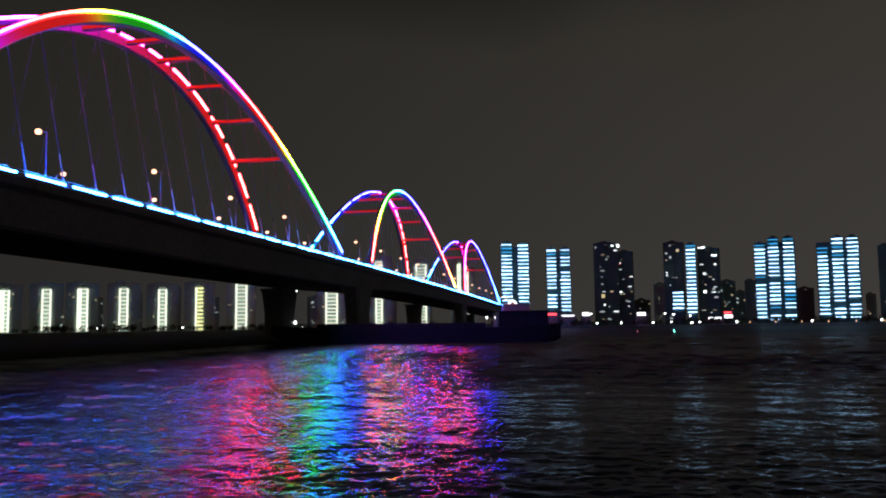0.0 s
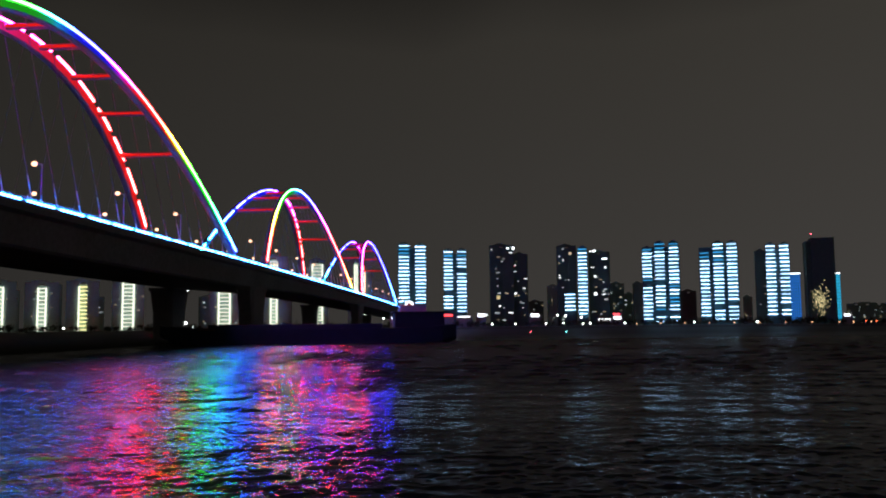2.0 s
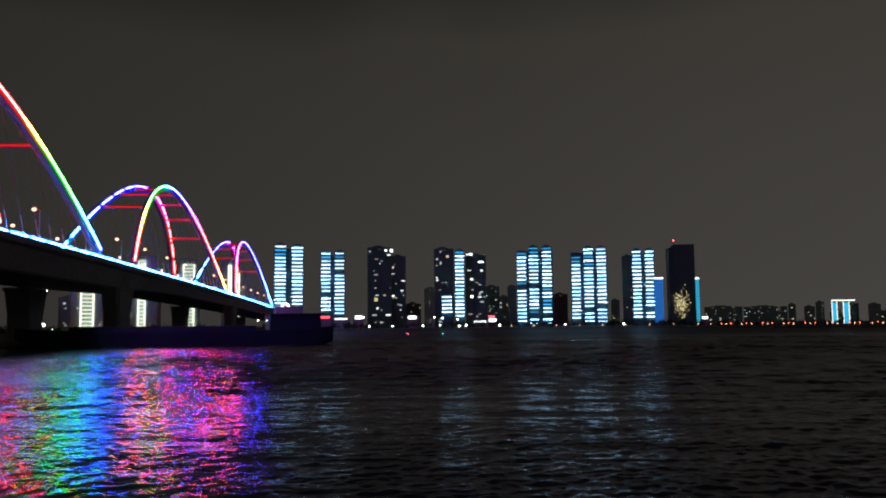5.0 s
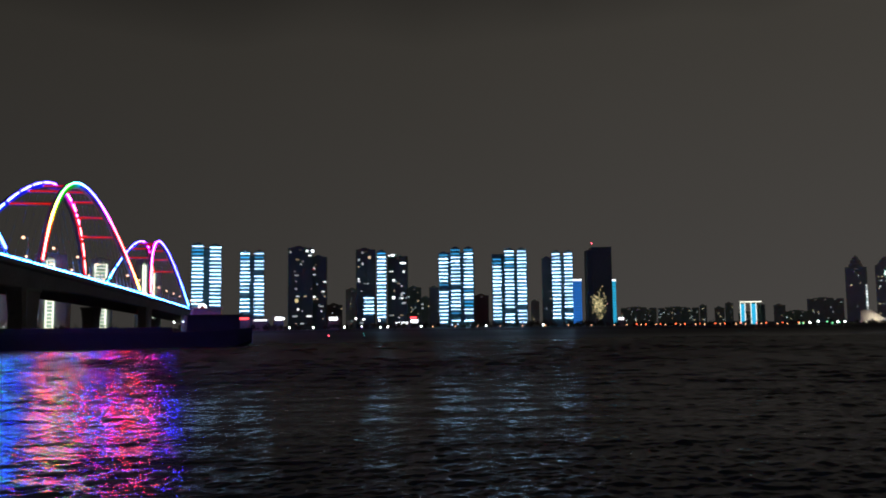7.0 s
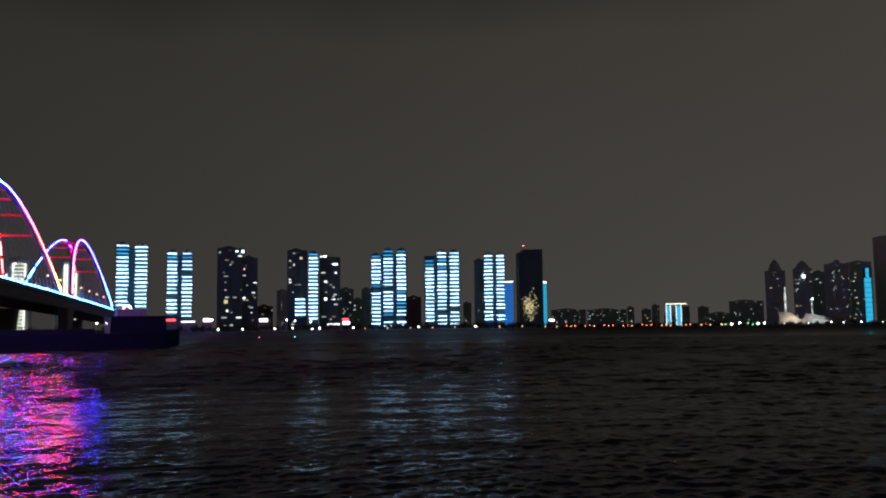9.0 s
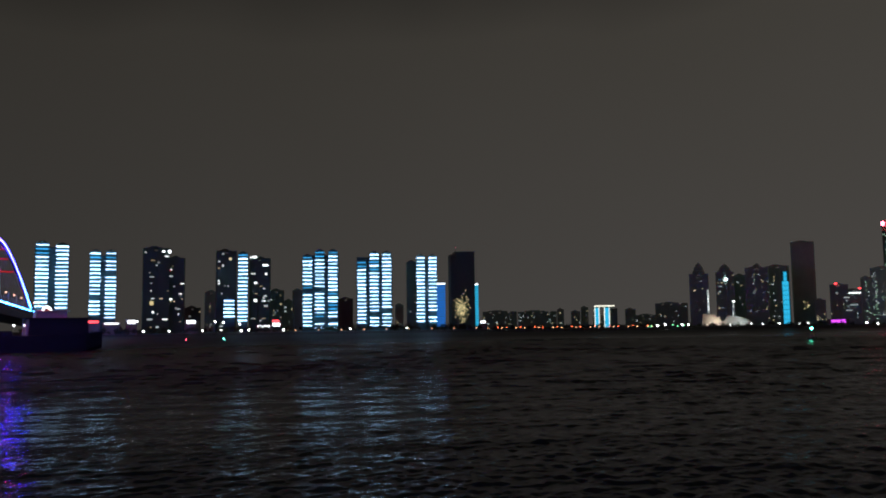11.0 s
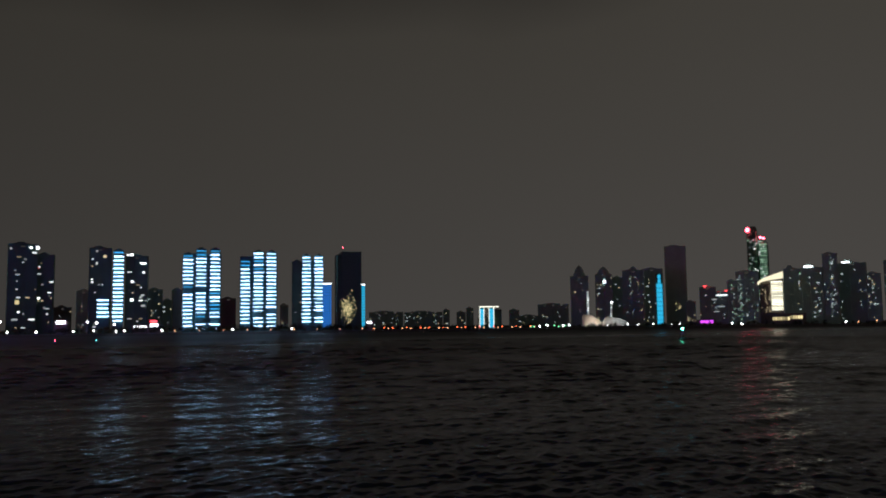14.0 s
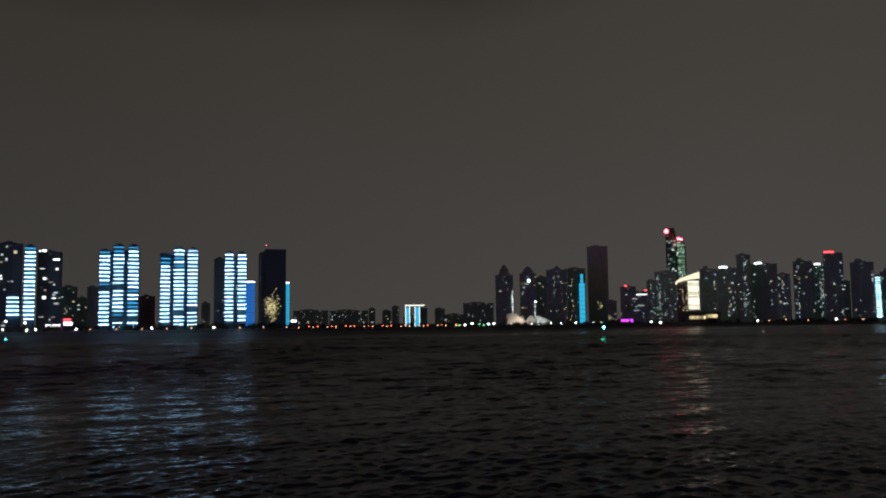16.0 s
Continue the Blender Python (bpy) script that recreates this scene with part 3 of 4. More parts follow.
def windows(parent, w, h, count, kinds, z0=6.0, wide=1.3, tall=1.15, floor=3.1, y=-0.40, stacked=0.75):
    """Lit windows scattered over the river front."""
    made = {}
    stacks = [round(rnd.uniform(-w / 2 + 1.2, w / 2 - 1.2) / 1.9) * 1.9 for _ in range(max(2, int(w / 8)))]
    for _ in range(count):
        k = rnd.choice(kinds)
        if k not in made:
            bm = bmesh.new()
            block(bm, -wide / 2, wide / 2, -0.08, 0.08, -tall / 2, tall / 2)
            made[k] = part("window", bm, k, parent)
            ob = made[k]
        else:
            ob = repeat(made[k], Matrix())
        n = max(1, int((h - z0 - 3) / floor))
        col = rnd.choice(stacks) + rnd.choice((0, 0, 1.9)) if rnd.random() < stacked else round(rnd.uniform(-w / 2 + 1.2, w / 2 - 1.2) / 1.9) * 1.9
        ob.matrix_basis = Matrix.Translation((col, y, z0 + floor * rnd.randrange(n) + 1.7)) @ Matrix.Diagonal((rnd.choice((0.7, 1, 1, 1.9)), 1, 1, 1))


def band_column(parent, x, width, z_low, z_high, y=-0.9, skip=(), dim=(), pitch=4.72):
    """Lit balcony edges, one above the other: rounded bars."""
    src = {}
    n = int((z_high - z_low) / pitch)
    for i in range(n + 1):
        if i in skip:
            continue
        kind = BAND_DIM if i in dim else BAND
        if kind not in src:
            bm = bmesh.new()
            hw = width / 2
            pts = [Vector((hw * math.sin(a), -0.8 * math.cos(a) * 1.3, 0)) for a in [-1.45 + 2.9 * k / 8 for k in range(9)]]
            sweep(bm, pts, ((-.3, -.23), (.3, -.23), (.3, .23), (-.3, .23)), [Vector((0, 0, 1))] * 9)
            src[kind] = part("balcony_light", bm, kind, parent)
            ob = src[kind]
        else:
            ob = repeat(src[kind], Matrix())
        ob.matrix_basis = Matrix.Translation((x, y, z_high - i * pitch)) @ Matrix.Diagonal((rnd.uniform(0.97, 1.08), 1, rnd.uniform(0.8, 1.1), 1))


def lit_tower(bearing, distance, width, top, columns, label, dark=0.0, wins=10):
    """Apartment tower with columns of lit balconies: (bearing, width, top, bottom, skip, dim)."""
    t = thing("apartment_tower", label, "high-rise", facing(bearing, distance, BASE), "towers on the far bank")
    bm = bmesh.new()
    h = top - BASE
    for b, w, ctop, low, skip, dim in columns:
        x = distance * math.tan(radians(b - bearing))
        hh = ctop - BASE + 1.0
        block(bm, x - w / 2 - 0.5, x + w / 2 + 0.5, 0, 16, 0, hh)
        z = 4.0
        while z < hh - 1:
            block(bm, x - w / 2 - 0.7, x + w / 2 + 0.7, -0.5, 6, z, z + 0.3)
            z += 3.1
        block(bm, x - w / 2 - 0.2, x + w / 2 + 0.2, 0.3, 15, hh, hh + 1.2)
        block(bm, x - w * 0.25, x + w * 0.25, 5, 11, hh + 1.2, hh + 3.2)
    block(bm, -width / 2 + 0.6, width / 2 - 0.6, 2.2, 14, 0, h - 4)
    part("tower_body", bm, FACADE_BLUE, t)
    for b, w, ctop, low, skip, dim in columns:
        band_column(t, distance * math.tan(radians(b - bearing)), w, low - BASE, ctop - BASE - 0.9, skip=skip, dim=dim)
    windows(t, width - 3, h, wins, (WINDOW_WHITE, WINDOW_WHITE, WINDOW_WARM), y=2.05, wide=1.2, tall=1.2)
    return t


lit_tower(5.71, 1050, 36.0, 106.8, ((5.18, 12.6, 106.0, 24, (), (1, 2)), (6.32, 12.4, 104.6, 16, (16,), ())), "blue-white striped apartment tower with two balcony columns")
lit_tower(8.73, 1050, 28.5, 98.3, ((8.26, 10.6, 97.4, 19, (11, 16), (1,)), (9.19, 10.8, 97.6, 19, (5,), (1,))), "shorter blue-white striped tower with paired balcony columns")
lit_tower(22.72, 1050, 46.0, 101.6, ((21.82, 10.4, 95.0, 8, (9,), (0, 8)), (22.65, 10.6, 101.4, 6, (10, 18), (0, 1, 17)), (23.55, 10.6, 101.3, 6, (18,), (0, 11, 14, 15))), "three-winged tower with blue-white lit balconies")
lit_tower(26.40, 1050, 46.0, 98.9, ((25.53, 9.8, 88.6, 8, (), (0, 1)), (26.39, 10.6, 98.7, 6, (16,), (2, 4)), (27.25, 10.6, 98.5, 6, (15,), ())), "three-winged tower with stepped top and lit balconies")
lit_tower(30.00, 1050, 26.0, 94.4, ((29.61, 9.4, 94.0, 9, (), ()), (30.44, 9.3, 93.8, 9, (15,), ())), "slim striped tower with two lit balcony columns", wins=6)


def dark_tower(bearing, distance, width, top, label, wins=14, kinds=(WINDOW_WHITE, WINDOW_WARM), wings=2, body=None, depth=16, wide=1.3, tall=1.15, stacked=0.75):
    t = thing("apartment_tower", label, "high-rise", facing(bearing, distance, BASE, rnd.uniform(-6, 6)), "towers on the far bank")
    bm = bmesh.new()
    tower_body(bm, width, depth, top - BASE, wings)
    part("tower_body", bm, body or (FACADE_HAZE if distance > 1100 else FACADE), t)
    if wins:
        windows(t, width, top - BASE, wins, kinds, wide=wide, tall=tall, stacked=stacked)
    return t


def lit_patch(parent, bearing, z, wide, tall, material, centre, distance, y=-0.5, label=""):
    """One lit room, lamp or sign on a tower's river front, at its bearing and height."""
    bm = bmesh.new()
    x = distance * math.tan(radians(bearing - centre))
    block(bm, x - wide / 2, x + wide / 2, y - 0.1, y + 0.1, z - BASE - tall / 2, z - BASE + tall / 2)
    part("lit_room", bm, material, parent, label)


plain = (WINDOW_WHITE, WINDOW_WHITE, WINDOW_BRIGHT, WINDOW_WARM)
t = dark_tower(11.98, 1050, 30.0, 103.5, "dark unlit residential tower with a few bright windows", 12, plain, wings=2, wide=2.1, tall=0.95, stacked=0.2)
for b, z, w, h, m_ in ((11.71, 38, 4.2, 4.6, GOLD), (12.40, 100.6, 3.0, 1.5, WHITE_SIGN), (12.78, 100.4, 3.0, 3.2, WHITE_SIGN), (12.6, 94.7, 4.4, 1.3, WINDOW_BRIGHT), (11.75, 89.5, 4.5, 1.2, WINDOW_WARM), (12.1, 87, 3.0, 1.6, WINDOW_BRIGHT),
                       (11.28, 99, 2.0, 2.0, WINDOW_BRIGHT), (11.7, 69.5, 5.0, 1.2, WINDOW_WHITE), (11.8, 27, 2.2, 2.0, WINDOW_BRIGHT), (11.6, 18.5, 6.0, 1.6, WINDOW_WHITE), (12.55, 18.5, 6.0, 1.6, WINDOW_BRIGHT)):
    lit_patch(t, b, z, w, h, m_, 11.98, 1050)
t = dark_tower(13.20, 1062, 19.0, 93.0, "dark residential wing with scattered windows", 14, plain, wings=1, wide=2.1, tall=0.95, stacked=0.2)
for b, z, w, h, m_ in ((12.75, 78, 5.0, 0.9, RED_GLOW), (12.9, 79.5, 1.8, 1.6, WINDOW_BRIGHT), (12.9, 43, 2.8, 1.8, WINDOW_BRIGHT), (13.25, 32, 2.2, 2.2, WINDOW_BRIGHT)):
    lit_patch(t, b, z, w, h, m_, 13.20, 1062)
t = dark_tower(16.45, 1052, 24.0, 101.5, "dark tower with sparse lit windows", 9, plain, wings=2, wide=2.1, tall=0.95, stacked=0.2)
for b, z, w, h, m_ in ((16.68, 92.4, 3.4, 3.0, WINDOW_WARM), (16.2, 98.5, 2.2, 2.0, WINDOW_BRIGHT), (15.95, 89, 2.0, 1.6, WINDOW_WHITE), (16.2, 84, 1.8, 3.0, WINDOW_BRIGHT), (15.95, 62, 2.4, 2.0, WINDOW_BRIGHT)):
    lit_patch(t, b, z, w, h, m_, 16.45, 1052)
t = dark_tower(18.60, 1056, 25.0, 93.0, "dark tower wing with scattered white windows", 16, plain, wings=2, wide=2.1, tall=0.95, stacked=0.2)
for b, z, w, h, m_ in ((18.3, 95.2, 4.0, 2.0, WHITE_SIGN), (18.05, 94.8, 2.0, 1.6, WINDOW_BRIGHT), (19.0, 85, 6.5, 1.5, WHITE_SIGN), (19.05, 74, 2.6, 2.4, WINDOW_BRIGHT), (18.35, 63, 3.2, 2.6, WINDOW_BRIGHT), (18.9, 44, 2.6, 2.4, WINDOW_BRIGHT), (18.35, 41, 3.4, 3.0, WINDOW_BRIGHT), (19.05, 34, 4.6, 1.8, WINDOW_BRIGHT)):
    lit_patch(t, b, z, w, h, m_, 18.60, 1056)
lit_tower(17.51, 1044, 12.0, 98.0, ((17.51, 10.4, 97.4, 15, (), (0,)),), "narrow tower wing with one lit balcony column", wins=0)
lit_tower(16.62, 1040, 13.5, 42.5, ((16.62, 11.5, 41.0, 21, (), ()),), "low annex with five lit balcony rows", wins=0)
dark_tower(29.00, 1060, 14.0, 88.0, "unlit narrow tower wing", 5, wings=1)
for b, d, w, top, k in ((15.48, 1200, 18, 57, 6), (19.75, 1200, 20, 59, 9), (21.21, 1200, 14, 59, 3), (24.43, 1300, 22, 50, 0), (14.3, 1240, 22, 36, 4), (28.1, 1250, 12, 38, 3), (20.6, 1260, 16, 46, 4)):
    dark_tower(b, d, w, top, "distant hazy apartment block behind the towers", k, wings=1 if w < 18 else 2, body=FACADE_WARM if b in (24.43, 14.3) else FACADE_HAZE)

# glass office tower with a golden patch, and the blue-lit buildings beside it
office = thing("office_tower", "tall dark glass office tower with golden lit lower floors", "office tower", facing(32.54, 1050, BASE, 8))
bm = bmesh.new()
block(bm, -15.4, -9.0, 1.0, 26, 0, 95.5)
block(bm, -9.0, 15.4, 0, 27, 0, 98.6)
block(bm, -9.4, 15.8, -0.3, 27.3, 98.6, 99.2)
for k in range(23):
    block(bm, -15.6, 15.6, -0.25, 3, 4 + 4.1 * k, 4.25 + 4.1 * k)
for k in range(12):
    block(bm, -15.2 + 2.72 * k, -15.0 + 2.72 * k, -0.2, 1.5, 0, 95)
part("tower_body", bm, CURTAIN, office)
bm = bmesh.new()
rod(bm, (-8, 5, 99), (-8, 5, 104), 0.2)
part("mast", bm, POLE, office)
bm = bmesh.new()
globe(bm, (-8, 5, 104.3), 0.5)
part("beacon", bm, RED_LAMP, office)
bm = bmesh.new()
block(bm, -0.45, 0.45, -0.06, 0.06, -0.6, 0.6)
spark = part("window", bm, GOLD, office)
spark.matrix_basis = Matrix.Translation((-1, -0.35, 12))
for _ in range(230):
    x, z = rnd.gauss(0, 4.6), 25 + rnd.gauss(0, 8.0)
    if (x / 12) ** 2 + ((z - 30) / 23) ** 2 < 1:
        repeat(spark, Matrix.Translation((-2.0 + x, -0.35, z)) @ Matrix.Diagonal((rnd.uniform(.4, 1.1), 1, rnd.uniform(.4, 1.4), 1)))


def light_slab(bearing, distance, width, top, panel, label, crown=WHITE_SIGN):
    t = thing("hotel_building", label, "building", facing(bearing, distance, BASE))
    h = top - BASE
    bm = bmesh.new()
    block(bm, -width / 2, width / 2, 0, 14, 0, h)
    block(bm, -width / 2 - 0.3, width / 2 + 0.3, -0.3, 14.3, h, h + 0.8)
    part("building_body", bm, FACADE, t)
    rows, cols = max(2, int(h / 4.2)), max(1, int(width / 2.4))
    bm = bmesh.new()
    block(bm, -1.0, 1.0, -0.06, 0.06, -1.7, 1.7)
    src = part("light_panel", bm, panel, t)
    for r in range(rows):
        for c in range(cols):
            m = Matrix.Translation((-width / 2 + width * (c + 0.5) / cols, -0.1, 3 + (h - 4) * (r + 0.5) / rows))
            if r == c == 0:
                src.matrix_basis = m
            else:
                repeat(src, m)
    if crown:
        bm = bmesh.new()
        block(bm, -width / 2, width / 2, -0.5, 0.2, h - 0.6, h + 0.7)
        part("roof_light", bm, crown, t)
    return t


light_slab(31.00, 1250, 13.5, 70.0, BLUE_SCREEN, "blue light-wall building with a bright roof edge")
light_slab(33.49, 1200, 4.9, 66.0, CYAN_PANEL, "narrow cyan-lit building edge")

# gate-shaped building with two lit legs
gate = thing("gate_building", "gate-shaped building outlined in white light with cyan legs", "building", facing(42.11, 1180, BASE) @ Matrix.Diagonal((0.80, 0.80, 0.80, 1)))
bm = bmesh.new()
for x0, x1 in ((-15, -7.0), (1.5, 10.5)):
    block(bm, x0, x1, 0, 16, 0, 36)
block(bm, -15.2, 16, -0.4, 16, 36, 38)
block(bm, 11.5, 24, 3, 18, 0, 33)
part("building_body", bm, FACADE, gate)
for x0, x1 in ((-14.6, -7.4), (1.9, 10.1)):
    bm = bmesh.new()
    block(bm, x0, x1, -0.25, -0.1, 0.5, 34)
    part("light_panel", bm, CYAN_PANEL, gate)
    for x in (x0, x1):
        bm = bmesh.new()
        block(bm, x - 0.38, x + 0.38, -0.7, -0.3, 0.5, 36)
        part("outline_tube", bm, LADDER, gate)
bm = bmesh.new()
block(bm, -15.2, 19, -0.8, -0.45, 36.6, 38.0)
part("outline_tube", bm, LADDER, gate)
windows(gate, 12, 30, 3, (WINDOW_WARM,), y=2.8)

for b, d, w, top, k in ((35.06, 1750, 72, 34, 16), (37.61, 1750, 80, 33, 20), (39.21, 1750, 13, 37, 4), (40.24, 1750, 19, 32, 4), (40.84, 1780, 15, 41, 3), (43.91, 1750, 21, 35, 3), (46.58, 1800, 66, 47, 8), (45.0, 1900, 50, 24, 4), (42.0, 1900, 40, 22, 3)):
    dark_tower(b, d, w, top, "distant low apartment block in haze", k, (WINDOW_WHITE, WINDOW_WARM), wings=max(1, int(w / 16)), depth=14)

# ---- the city on the far bend ----
def crowned_tower(bearing, distance, width, top, crown_w, crown_top, wins, label):
    t = dark_tower(bearing, distance, width, top, label, wins, (WINDOW_WHITE, WINDOW_WHITE, WINDOW_WARM), wings=2)
    bm = bmesh.new()
    h0, h1 = top - BASE, crown_top - BASE
    n = 16
    prof = ((1.05, 0.0), (1.0, 0.28), (0.80, 0.32), (0.76, 0.58), (0.52, 0.64), (0.42, 0.82), (0.14, 0.88), (0.05, 1.0))
    rings = [[bm.verts.new((crown_w / 2 * r * math.cos(6.2832 * i / n), 8 + crown_w / 2 * r * math.sin(6.2832 * i / n), h0 + (h1 - h0) * z)) for i in range(n)] for r, z in prof]
    for a, b in zip(rings, rings[1:]):
        for i in range(n):
            bm.faces.new((a[i], a[(i + 1) % n], b[(i + 1) % n], b[i]))
    bm.faces.new(rings[-1])
    part("crown", bm, FACADE_HAZE, t, "stepped tapering roof crown")
    return t


t = crowned_tower(48.40, 1500, 32, 90, 20, 111.5, 5, "grey tower with a domed crown and few lights")
for k in range(9):
    lit_patch(t, 48.95, 24 + 4.6 * k, 1.6, 2.2, WINDOW_BRIGHT, 48.40, 1500)
t = crowned_tower(50.06, 1500, 29, 92, 22, 107.5, 14, "grey tower with a rounded crown and bright roof lamp")
lit_patch(t, 50.10, 80, 4.2, 4.4, WHITE_SIGN, 50.06, 1500, label="bright white lamp")
for k in range(7):
    lit_patch(t, 50.49, 18 + 3.9 * k, 1.4, 2.0, WINDOW_BRIGHT, 50.06, 1500)
dark_tower(50.98, 1560, 20, 89, "plain grey concrete tower block", 4, wings=1)
crowned_tower(52.00, 1500, 37, 98, 14, 107, 24, "broad grey residential tower with small lit windows")
dark_tower(53.25, 1540, 36, 102, "broad residential tower beside a cyan light strip", 20)
slab = dark_tower(54.82, 1650, 39, 151.5, "tall plain dark slab tower", 0, wings=1, body=FACADE_HAZE)
windows(slab, 18, 50, 9, (GOLD,), z0=26)
dark_tower(55.70, 1600, 17, 43, "low block with warm windows", 8, (WINDOW_WARM,), wings=1)
t = dark_tower(56.78, 1600, 29, 69, "hazy grey mid-rise block with a red roof lamp", 8)
lit_patch(t, 56.62, 71.5, 4.2, 2.2, RED_SIGN, 56.78, 1600)
lit_patch(t, 56.66, 55, 2.0, 1.6, WINDOW_BRIGHT, 56.78, 1600)
t = dark_tower(57.62, 1550, 32, 57, "mid-rise with lit roof edges", 12, (WINDOW_WHITE,))
for b, z, w, m_ in ((57.73, 53.0, 22, WINDOW_BRIGHT), (57.2, 45.5, 9, WINDOW_BRIGHT), (57.6, 33, 12, WINDOW_WHITE), (57.3, 24, 9, WINDOW_WHITE), (57.95, 60.5, 4, RED_SIGN)):
    lit_patch(t, b, z, w, 1.5, m_, 57.62, 1550)
dark_tower(58.37, 1500, 16, 75, "narrow tower with greenish windows", 16, (WINDOW_WHITE, WINDOW_GREEN), wings=1)
dark_tower(59.27, 1500, 37, 90, "tower with columns of small greenish windows", 60, (WINDOW_WHITE, WINDOW_GREEN), wide=1.1, tall=1.0)
for b, d, w, top, k in ((62.01, 1500, 28, 92, 16), (63.14, 1500, 31, 93, 26), (64.21, 1500, 22.7, 115, 44), (65.43, 1550, 43, 101, 16), (66.60, 1480, 21, 79, 22), (67.74, 1500, 29, 100, 36), (68.54, 1520, 21, 94, 40), (69.54, 1500, 29, 112, 20), (70.17, 1600, 14, 69, 2), (71.11, 1500, 34, 95, 16), (72.59, 1500, 27, 78, 12)):
    t = dark_tower(b, d, w, top, "dark riverside high-rise with columns of lit windows", k, (WINDOW_WHITE, WINDOW_WHITE, WINDOW_WHITE, WINDOW_WARM), wings=2 if w > 18 else 1)
    if w > 25:
        bm = bmesh.new()
        block(bm, -w * 0.35, w * 0.05, 3, 11, top - BASE + 1, top - BASE + 7, 0.5)
        part("roof_house", bm, FACADE_HAZE, t)
    for at, sx, sw, mat_ in ((69.54, -6.0, 15, RED_SIGN), (63.14, -5.0, 14, WHITE_SIGN), (65.43, -9.0, 12, WHITE_SIGN), (68.54, 2.0, 9, WHITE_SIGN)):
        if at == b:
            bm = bmesh.new()
            for x in (-sw * 0.4, 0, sw * 0.4):
                rod(bm, (sx + x, 0.6, top - BASE), (sx + x, 0.6, top - BASE + 3.2), 0.15)
            part("sign_posts", bm, POLE, t)
            bm = bmesh.new()
            block(bm, sx - sw / 2, sx + sw / 2, -0.2, 0.3, top - BASE + 1.5, top - BASE + 3.7)
            part("roof_sign", bm, mat_, t, "glowing roof sign")

cyan = thing("light_column", "tall cyan-lit facade strip on a tower corner", "facade light", facing(53.71, 1470, BASE))
bm = bmesh.new()
block(bm, -6.4, 6.4, 0, 5, 0, 88, 0.9)
part("pier_wall", bm, FACADE, cyan)
bm = bmesh.new()
block(bm, -1.15, 1.15, -0.1, 0.1, -3.6, 3.6)
seg = part("light_panel", bm, CYAN_PANEL, cyan)
seg.matrix_basis = Matrix.Translation((-3.6, -0.25, 5))
for r in range(11):
    for c in range(4):
        if (r or c) and not (r > 8 and c in (0, 3)):
            repeat(seg, Matrix.Translation((-3.6 + 2.4 * c, -0.25, 5 + 7.8 * r)))

# twin-spired tower with red beacons and green-lit floors
red = thing("beacon_tower", "tall tower with red roof beacons and green-lit floors", "office tower", facing(59.95, 1515, BASE))
bm = bmesh.new()
n = 14
for x, w, h in ((-6.8, 18, 168), (10.2, 17, 141)):
    rings = [[bm.verts.new((x + w / 2 * k * math.cos(6.2832 * i / n), 9 + 9 * k * math.sin(6.2832 * i / n), z)) for i in range(n)] for k, z in ((1, 0), (1, h * 0.9), (0.94, h * 0.96), (0.72, h))]
    for a, b in zip(rings, rings[1:]):
        for i in range(n):
            bm.faces.new((a[i], a[(i + 1) % n], b[(i + 1) % n], b[i]))
    bm.faces.new(rings[-1])
part("tower_body", bm, CURTAIN, red)
for x, z, r in ((-14.0, 162, 3.0), (6.5, 148, 2.2), (11.5, 146.5, 1.9)):
    bm = bmesh.new()
    globe(bm, (x, 1, z), r, 10, 6, 1.2 if r > 2.5 else 0.8)
    part("beacon", bm, RED_LAMP, red)
bm = bmesh.new()
block(bm, -6.0, 6.0, -0.3, 0.3, -0.42, 0.42)
fl = part("floor_light", bm, WINDOW_GREEN, red)
fl.matrix_basis = Matrix.Translation((10.2, -0.4, 136))
for k in range(1, 22):
    repeat(fl, Matrix.Translation((10.2, -0.4, 136 - 3.9 * k)))
windows(red, 30, 150, 90, (WINDOW_GREEN, WINDOW_WHITE, WINDOW_BRIGHT), y=-0.3, z0=40, wide=1.9, tall=0.9, stacked=0.2)

# cream floodlit building with a swept roof
cream = thing("cream_building", "cream floodlit building with a swept bright roof", "building", facing(60.71, 1400, BASE))
bm = bmesh.new()
block(bm, -17, 17, 2, 18, 0, 68)
part("building_body", bm, FACADE_WARM, cream)
bm = bmesh.new()
rings = []
for k in range(9):
    x = -20 + 38 * k / 8
    z = 66 + 16 * (k / 8) ** 0.7
    rings.append([bm.verts.new((x, y, zz)) for y, zz in ((-0.5, z - 3 - 8 * k / 8), (-0.5, z), (18, z), (18, z - 4))])
for a, b in zip(rings, rings[1:]):
    for j in range(4):
        bm.faces.new((a[j], a[(j + 1) % 4], b[(j + 1) % 4], b[j]))
# floodlight on the roof is put in as the roof's own glow
part("swept_roof", bm, CREAM, cream)
bm = bmesh.new()
block(bm, -8.5, 8.5, -0.2, 0.3, -0.42, 0.42)
fl = part("floor_light", bm, CREAM_HI, cream)
for k in range(17):
    m = Matrix.Translation((8.0, 1.4, 22 + 2.75 * k))
    if k:
        repeat(fl, m)
    else:
        fl.matrix_basis = m
windows(cream, 16, 66, 40, (WINDOW_WARM,), z0=18, y=1.7)
for ob in cream.children:
    if ob.name.startswith("window"):
        ob.location.x -= 9
podium = thing("podium", "low lit podium hall with yellow windows", "building", facing(61.35, 1380, BASE))
bm = bmesh.new()
block(bm, -32, 32, 0, 20, 0, 15)
block(bm, -33, 33, -1.5, 21, 15, 16)
part("building_body", bm, FACADE_WARM, podium)
bm = bmesh.new()
block(bm, -1.4, 1.4, -0.1, 0.1, -2.5, 2.5)
